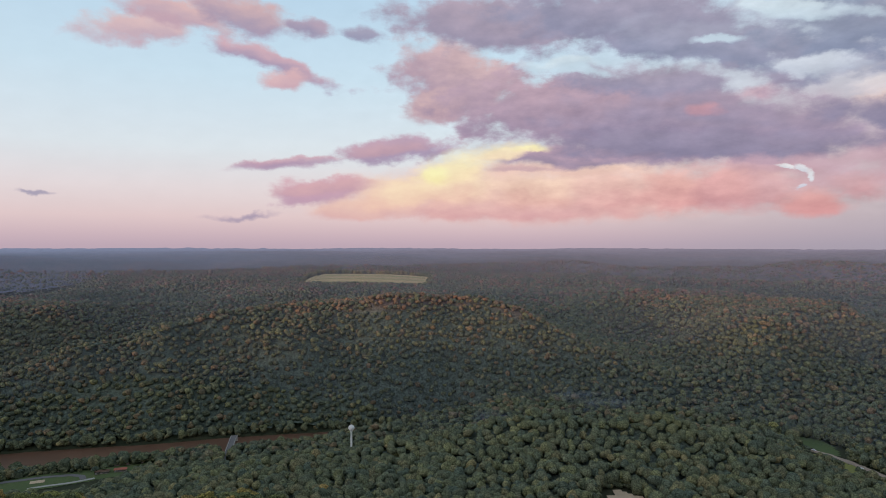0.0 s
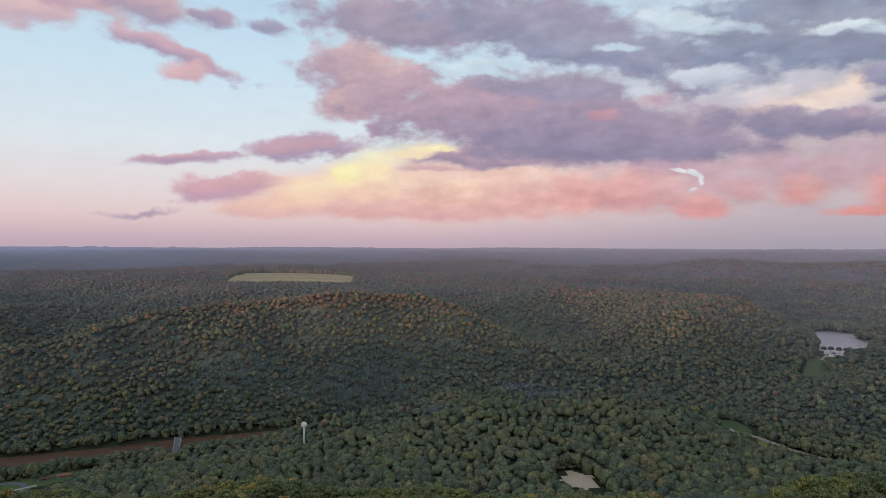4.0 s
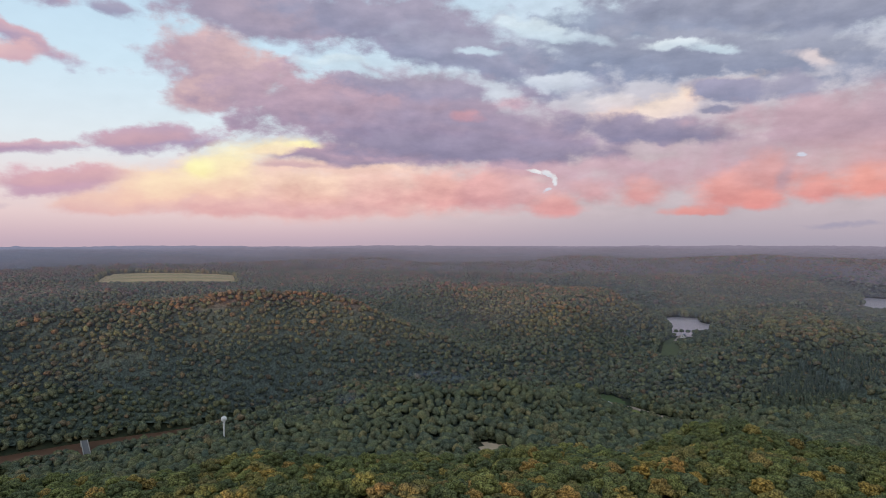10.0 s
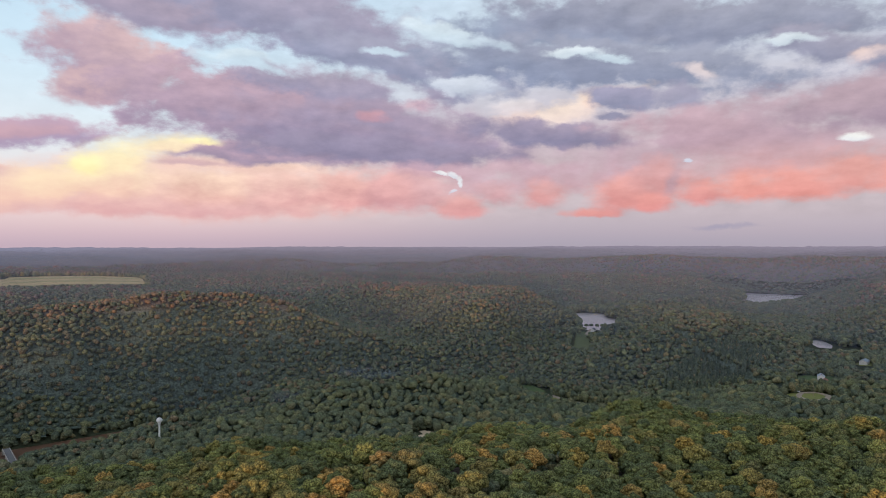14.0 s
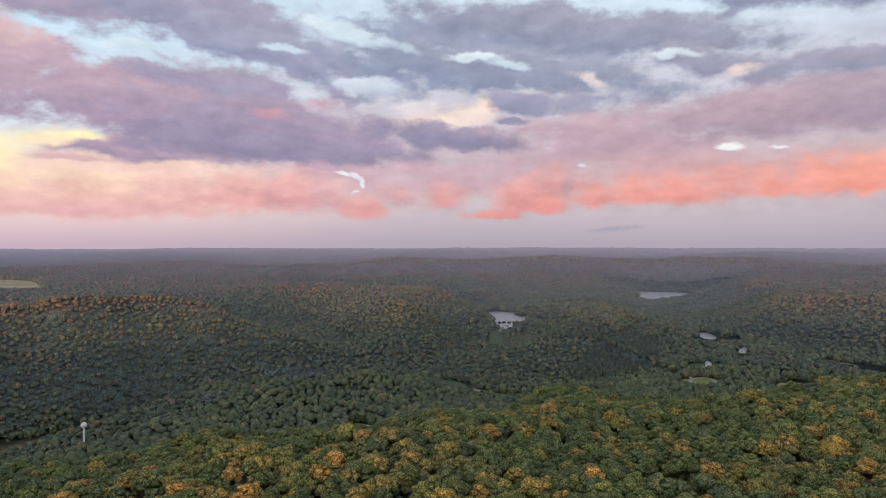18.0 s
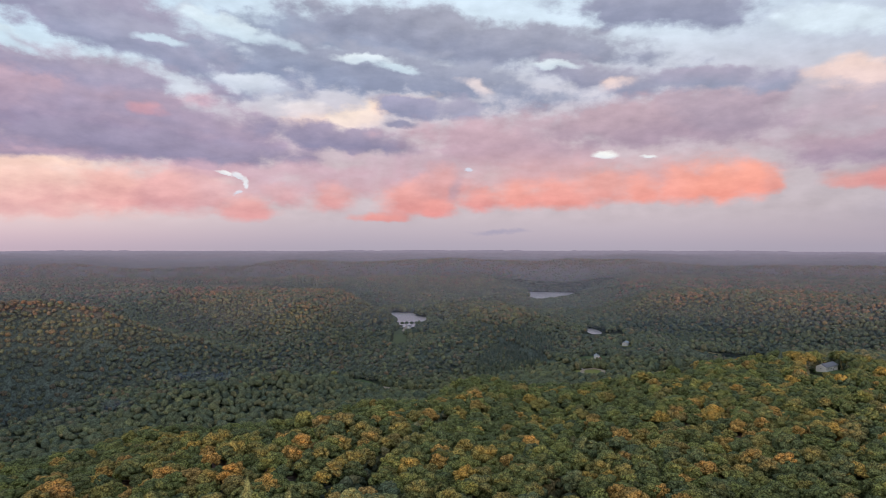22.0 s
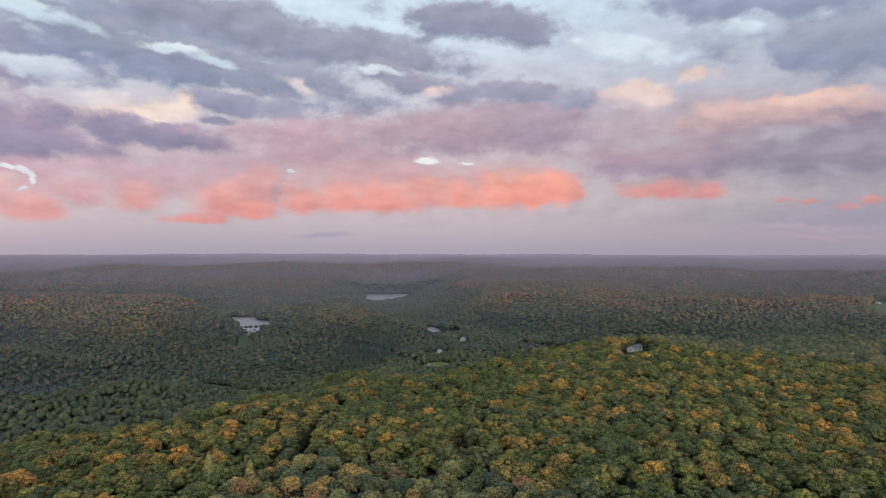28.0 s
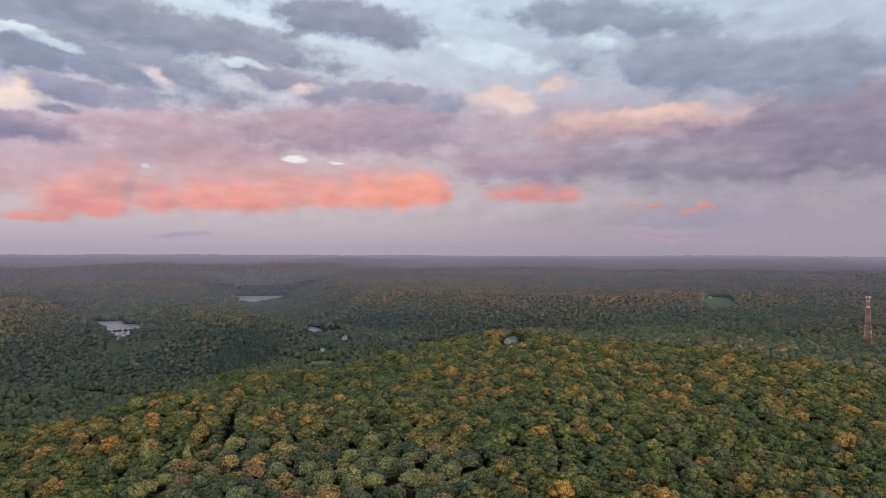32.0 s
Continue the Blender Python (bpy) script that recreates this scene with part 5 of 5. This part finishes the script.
def gable(bm, ln, wd, z, rise, thick):
    """A gabled roof with overhang, ridge along x."""
    a, b = ln / 2, wd / 2
    prof = [(-b, z), (0, z + rise), (b, z), (b, z - thick), (0, z + rise - thick), (-b, z - thick)]
    ends = [[bm.verts.new((s * a, y, h)) for y, h in prof] for s in (-1, 1)]
    for i in range(6):
        j = (i + 1) % 6
        bm.faces.new((ends[0][i], ends[1][i], ends[1][j], ends[0][j]))
    bm.faces.new((ends[0][0], ends[0][1], ends[0][4], ends[0][5])), bm.faces.new((ends[0][1], ends[0][2], ends[0][3], ends[0][4]))
    bm.faces.new((ends[1][5], ends[1][4], ends[1][1], ends[1][0])), bm.faces.new((ends[1][4], ends[1][3], ends[1][2], ends[1][1]))
    return bm


def house(name, x, y, turn, ln, wd, h, rise, wall, roof, label, category="house", chimney=True, z=None, group=""):
    """A gabled building with windows, door and chimney."""
    z = gz(x, y) + 0.6 if z is None else z
    ob = thing(name, pose(x, y, z, 0, 0, turn), label, category, group)
    bm = bmesh.new()
    a, b = ln / 2, wd / 2
    prof = [(-b, -1.5), (b, -1.5), (b, h), (0, h + rise - 0.2), (-b, h)]
    ends = [[bm.verts.new((s * a, p, q)) for p, q in prof] for s in (-1, 1)]
    for i in range(5):
        j = (i + 1) % 5
        bm.faces.new((ends[0][i], ends[0][j], ends[1][j], ends[1][i]))
    bm.faces.new(ends[0][::-1]), bm.faces.new(ends[1])
    part("wall", bm, wall, ob)
    part("roof", gable(bmesh.new(), ln + 1.0, wd + 1.2, h + 0.1, rise, 0.22), roof, ob)
    part("door", cube(ln * 0.1, -b - 0.03, 1.05, 1.0, 0.1, 2.1), TIMBER, ob)
    n = max(2, int(ln / 3.2))
    for s in (-1, 1):
        for i in range(n):
            wx = -a + (i + 0.5) * ln / n
            if s < 0 and abs(wx - ln * 0.1) < 1.2:
                continue
            w = part("window", cube(wx, s * (b + 0.03), h * 0.6, 1.1, 0.08, 1.2), SIDING_WHITE, ob)
            part("pane", cube(wx, s * (b + 0.08), h * 0.6, 0.9, 0.04, 1.0), GLASS, w)
    for s in (-1, 1):
        w = part("window", cube(s * (a + 0.03), 0, h * 0.6, 0.08, 1.2, 1.2), SIDING_WHITE, ob)
        part("pane", cube(s * (a + 0.08), 0, h * 0.6, 0.04, 1.0, 1.0), GLASS, w)
    if chimney:
        part("chimney", cube(-ln * 0.25, 0, h + rise + 0.3, 0.8, 0.8, 1.8, bevel=0.05), BRICK_RED, ob)
    return ob


shelter(-440, 845, 18, 17, 8, ROOF_BROWN, "open brown-roofed picnic shelter on the park lawn")
shelter(-419, 851, 14, 15, 7, ROOF_RED, "open reddish-roofed picnic shelter on the park lawn")
house("long_shed", -206, 932, 12, 26, 7, 3.0, 1.2, SIDING_WHITE, ROOF_METAL, "long low pale-roofed shed by the river", "shed", False)
house("long_shed", -176, 938, 12, 20, 7, 3.2, 1.2, SIDING_TAN, ROOF_METAL, "low pale-roofed shed by the river", "shed", False)
house("farm_house", 812, 519, 35, 17, 10, 5.0, 3.2, SIDING_WHITE, ROOF_METAL, "white farm house with a pale grey metal roof")
house("farm_annex", 802, 506, 35, 9, 7, 3.2, 1.8, SIDING_TAN, ROOF_RED, "low tan annex beside a white farm house", "shed", False)
house("brick_house", 868, 560, 60, 13, 9, 4.5, 2.6, BRICK_RED, ROOF_RED, "red brick house among valley trees")
house("barn", 970, 542, 20, 24, 12, 5.0, 3.0, SIDING_WHITE, ROOF_METAL, "white barn with a pale metal roof", "barn", False)
house("brown_house", 392, 150, -25, 18, 10, 4.0, 3.4, SIDING_TAN, ROOF_BROWN, "house with a wide brown shingle roof above a lawn")
house("hill_house", 429, 25, -10, 26, 10, 4.6, 3.0, SIDING_WHITE, ROOF_GREY, "long white house with a grey roof on the wooded hill top")
house("hill_garage", 457, 1, -10, 8, 6, 3.0, 1.8, SIDING_WHITE, ROOF_GREY, "small white garage in the hill-top wood", "garage", False)
house("red_cabin", 34, 79, 10, 11, 6, 2.8, 1.6, BRICK_RED, ROOF_RED, "low red-roofed cabin in a littered clearing", "cabin", False)
house("lake_house", 796, 1040, 30, 12, 8, 3.5, 2.2, SIDING_WHITE, ROOF_GREY, "white building on the lake dam", "house", False, 102.5)
house("boat_house", 812, 1060, 30, 8, 6, 3.0, 1.8, SIDING_WHITE, ROOF_METAL, "small white boat house by the lake", "shed", False, 101.5)
house("far_house", 1133, -538, 10, 9, 7, 3.4, 1.6, SIDING_WHITE, ROOF_METAL, "small white house deep in the wood", "house", False, group="white houses in the wood")
house("far_house", 1146, -545, 10, 9, 7, 3.4, 1.6, SIDING_WHITE, ROOF_METAL, "small white house deep in the wood", "house", False, group="white houses in the wood")
house("farm_building", 1890, -148, 60, 46, 14, 5.0, 2.4, SIDING_WHITE, ROOF_METAL, "long pale farm building on the far plateau", "barn", False)
house("farm_building", 1560, -330, 30, 12, 8, 4.0, 2.0, SIDING_WHITE, ROOF_METAL, "white farm building beside a green meadow", "barn", False)
house("field_barn", -478, 2236, 30, 16, 10, 5.0, 3.0, SIDING_WHITE, ROOF_METAL, "white barn at the corner of a ripe field", "barn", False)
house("river_cabin", -470, 1010, 20, 11, 7, 3.2, 2.0, SIDING_TAN, ROOF_RED, "small cabin among trees above the river", "cabin", False)


def water_tower(x, y):
    z = gz(x, y)
    ob = thing("water_tower", pose(x, y, z), "white pedestal water tower with a round tank above the trees", "water tower")
    part("pedestal", lathe(bmesh.new(), [(3.0, -1), (2.6, 1.0), (1.7, 4.0), (1.35, 8.0), (1.3, 30.0), (1.6, 33.0), (2.1, 34.5)], 20), STEEL_WHITE, ob, smooth=True)
    prof = [(4.2 * math.sin(t), 37.6 - 3.9 * math.cos(t)) for t in np.linspace(0.45, math.pi - 0.03, 16)]
    part("tank", lathe(bmesh.new(), prof, 28), STEEL_WHITE, ob, smooth=True)
    part("vent", lathe(bmesh.new(), [(0.5, 41.3), (0.5, 42.0), (0.15, 42.4)], 12), GALVANISED, ob)
    bm = bmesh.new()
    for i in range(20):
        a, b = 2 * math.pi * i / 20, 2 * math.pi * (i + 1) / 20
        rod(bm, (1.1 * math.cos(a), 1.1 * math.sin(a), 42.0), (1.1 * math.cos(b), 1.1 * math.sin(b), 42.0), 0.03, 0.03, 4)
        rod(bm, (1.1 * math.cos(a), 1.1 * math.sin(a), 41.3), (1.1 * math.cos(a), 1.1 * math.sin(a), 42.0), 0.03, 0.03, 4)
    part("railing", bm, GALVANISED, ob)
    part("door", cube(0, -2.55, 1.1, 1.0, 0.3, 2.1), GALVANISED, ob)


water_tower(-125, 893)


def river_bridge(a, b, z):
    dx, dy = b[0] - a[0], b[1] - a[1]
    ln = math.hypot(dx, dy)
    ob = thing("river_bridge", pose((a[0] + b[0]) / 2, (a[1] + b[1]) / 2, z, 0, 0, math.degrees(math.atan2(dy, dx))), "pale concrete road bridge on piers over a muddy river", "bridge")
    part("deck", cube(0, 0, 0, ln, 9.4, 0.9, bevel=0.08), CONCRETE, ob)
    part("roadway", cube(0, 0, 0.5, ln - 0.2, 7.2, 0.1), ASPHALT, ob, "grey roadway")
    for s in (-1, 1):
        part("parapet", cube(0, s * 4.45, 1.0, ln, 0.35, 1.1, bevel=0.05), CONCRETE, ob)
        part("girder", cube(0, s * 3.2, -1.1, ln - 1, 0.6, 1.3), GALVANISED, ob)
    for k in (-0.25, 0.0, 0.25):
        part("pier", cube(k * ln, 0, -z / 2 - 2.5, 1.6, 7.5, z + 3, bevel=0.25), CONCRETE, ob)
    for s in (-1, 1):
        part("abutment", cube(s * (ln / 2 - 0.8), 0, -4.0, 3.0, 10.0, 8.0), CONCRETE, ob)


river_bridge((-319, 1000), (-299, 905), 9.0)


def cell_tower(x, y, h):
    z = gz(x, y)
    ob = thing("radio_mast", pose(x, y, z, 0, 0, 20), "tall lattice radio mast with panel antennas and dishes", "mast")
    half = lambda q: 4.2 - 2.9 * q / h
    bays = 15
    for sx, sy in ((1, 1), (1, -1), (-1, -1), (-1, 1)):
        part("leg", rod(bmesh.new(), (sx * half(0), sy * half(0), -1), (sx * half(h), sy * half(h), h), 0.34, 0.22, 6), GALVANISED if sx * sy > 0 else RED_STEEL, ob)
    for i in range(bays):
        bm = bmesh.new()
        z0, z1 = h * i / bays, h * (i + 1) / bays
        a, b = half(z0), half(z1)
        c0, c1 = [(a, a), (a, -a), (-a, -a), (-a, a)], [(b, b), (b, -b), (-b, -b), (-b, b)]
        for k in range(4):
            j = (k + 1) % 4
            rod(bm, (*c0[k], z0), (*c1[j], z1), 0.16, 0.16, 4), rod(bm, (*c0[j], z0), (*c1[k], z1), 0.16, 0.16, 4), rod(bm, (*c1[k], z1), (*c1[j], z1), 0.16, 0.16, 4)
        part("bracing", bm, GALVANISED if i % 4 < 2 else RED_STEEL, ob)
    for lev, r, n in ((h - 1.5, 2.6, 12), (h - 7.0, 1.9, 4), (h - 16, 2.0, 9)):
        ring = part("platform", lathe(bmesh.new(), [(r - 0.2, lev - 1.4), (r, lev - 1.4), (r, lev - 1.2), (r - 0.2, lev - 1.2)], 12), GALVANISED, ob)
        for i in range(n):
            a = 2 * math.pi * i / n
            part("antenna_panel", box(bmesh.new(), (r + 0.2) * math.cos(a), (r + 0.2) * math.sin(a), lev, 0.5, 0.8, 2.8, math.degrees(a), 0.05), STEEL_WHITE, ring)
    for lev, a in ((h * 0.36, 3.6), (h * 0.47, 0.4)):
        bm = lathe(bmesh.new(), [(0.2, 0), (1.2, 0.35), (1.25, 0.7), (0.9, 0.8)], 16)
        q = half(lev) + 0.3
        bm.transform(Matrix.Translation((q * math.cos(a), q * math.sin(a), lev)) @ Matrix.Rotation(a, 4, "Z") @ Matrix.Rotation(radians(90), 4, "Y"))
        part("dish", bm, STEEL_WHITE, ob)
    part("lightning_rod", rod(bmesh.new(), (0, 0, h - 1), (0, 0, h + 4), 0.06, 0.03), GALVANISED, ob)


cell_tower(642, -471, 84)


def vehicle(name, x, y, turn, paint, label, van=False, z=None):
    ob = thing(name, pose(x, y, (gz(x, y) + 1.35) if z is None else z, 0, 0, turn), label, "vehicle")
    part("body", cube(0, 0, 0.75, 5.2, 1.95, 0.75, bevel=0.12), paint, ob)
    part("cab", cube(-0.2 if van else 0.5, 0, 1.5, 4.4 if van else 2.2, 1.8, 0.85, bevel=0.18), paint, ob)
    for s in (-1, 1):
        part("window", cube(0.6, s * 0.9, 1.55, 1.7, 0.06, 0.5), GLASS, ob)
        part("headlight", cube(2.58, s * 0.7, 0.85, 0.1, 0.35, 0.2), STEEL_WHITE, ob)
        for k in (-1.6, 1.6):
            bm = bmesh.new()
            rod(bm, (k, s * 0.82, 0.38), (k, s * 1.02, 0.38), 0.38, 0.38, 14)
            w = part("wheel", bm, RUBBER, ob)
            part("rim", rod(bmesh.new(), (k, s * 1.0, 0.38), (k, s * 1.04, 0.38), 0.22, 0.22, 10), GALVANISED, w)
    return ob


vehicle("pickup_truck", 466, 822, 118, CAR_WHITE, "white pickup truck parked on a gravel road")
vehicle("van", 486, 760, 108, CAR_WHITE, "white van parked on a gravel road", True)
vehicle("car", -556, 843, 40, CAR_DARK, "dark car in the river car park", True)
vehicle("car", -566, 842, 40, CAR_WHITE, "white car in the river car park", True)
vehicle("truck", 723, 497, 70, CAR_WHITE, "white truck beside a loop drive", True)
vehicle("camper", 46, 77, 30, CAR_WHITE, "white camper in a littered clearing", True)
vehicle("car", 49, 72, 75, CAR_WHITE, "white old car in a littered clearing", True)
vehicle("car", 808, 1050, 20, CAR_DARK, "dark car on the dam crest", True, 104)

# footbridge with pale rails over the creek
ob = thing("creek_bridge", pose(534, 671, gz(534, 671) + 2.0, 0, 0, -30), "small dark timber bridge with a pale rail", "bridge")
part("deck", cube(0, 0, 0, 12, 3.4, 0.4), TIMBER, ob)
for s in (-1, 1):
    part("rail", cube(0, s * 1.6, 1.1, 12, 0.15, 0.3), STEEL_WHITE, ob)
    for i in range(5):
        part("post", cube(-5 + i * 2.5, s * 1.6, 0.5, 0.15, 0.15, 1.2), TIMBER, ob)
    part("support", cube(s * 4.5, 0, -1.4, 0.8, 3.0, 2.6), TIMBER, ob)

for x, y, h in ((720, 472, 17), (700, 380, 14), (640, 470, 13), (-455, 846, 9)):
    ob = thing("utility_pole", pose(x, y, gz(x, y), 0, 0, 30), "grey timber utility pole with a crossarm", "pole", "utility poles")
    part("pole", rod(bmesh.new(), (0, 0, -1), (0, 0, h), 0.22, 0.14, 8), PALE_BARK, ob)
    part("crossarm", cube(0, 0, h - 0.8, 2.4, 0.14, 0.16), TIMBER, ob)
    for k in (-1, 0, 1):
        part("insulator", rod(bmesh.new(), (k, 0, h - 0.7), (k, 0, h - 0.4), 0.07, 0.05), STEEL_WHITE, ob)

# dark pine plantation on the slope before the lake
rng = np.random.default_rng(21)
n = 620
t, q = rng.uniform(0, 2 * math.pi, n), np.sqrt(rng.uniform(0, 1, n))
x, y = 735 + 105 * q * np.cos(t), 655 + 62 * q * np.sin(t)
k = free(x, y)
x, y = x[k], y[k]
z = land(x, y)
tall = rng.uniform(20, 25, len(x))
plant("pine_plantation", [(v * (0.5, 0.5, 1.0), f) for v, f in [pine_crown(rng, 6, 7) for _ in range(4)]], x, y, z - tall * 0.1, tall, tall * 0.1, rng, FOLIAGE_PINE, "dense dark pine plantation on a slope", 0.0)

# added sheets imitate evening haze, one behind another over the valleys, to flight height
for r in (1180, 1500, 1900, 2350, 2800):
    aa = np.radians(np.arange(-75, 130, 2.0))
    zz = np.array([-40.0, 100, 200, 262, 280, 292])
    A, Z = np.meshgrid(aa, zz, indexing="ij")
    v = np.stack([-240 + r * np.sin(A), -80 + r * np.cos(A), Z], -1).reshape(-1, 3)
    tagged(mesh_object("haze_veil", v, grid_faces(len(aa), len(zz)), HAZE), "thin blue-grey sheet added to imitate evening haze over the valleys", "haze", kind="stuff")

# thin smoke drifting over the valley wood
for i, (x, y, z, rx, ry, turn) in enumerate(((225, 975, 58, 95, 60, 20), (240, 970, 68, 80, 50, 10), (300, 900, 56, 110, 60, -25), (205, 985, 78, 60, 40, 0), (40, 945, 42, 120, 45, 8), (100, 950, 50, 90, 40, 15), (30, 940, 56, 80, 35, 0))):
    a = np.linspace(0, 2 * math.pi, 33)[:-1]
    v = np.concatenate([[(0, 0, 0)], *[np.stack([np.cos(a) * rx * s, np.sin(a) * ry * s, 5 * np.sin(a * 2 + i) * s], 1) for s in (0.5, 1.0)]])
    f = np.array([(0, 1 + k, 1 + (k + 1) % 32) for k in range(32)] + [g for k in range(32) for g in ((1 + k, 33 + k, 33 + (k + 1) % 32), (1 + k, 33 + (k + 1) % 32, 1 + (k + 1) % 32))])
    ob = mesh_object("smoke_wisp", v, f, SMOKE)
    ob.matrix_world = pose(x, y, z, 0, 0, turn)
    tagged(ob, "thin blue smoke drifting over the valley wood", "smoke", kind="stuff")
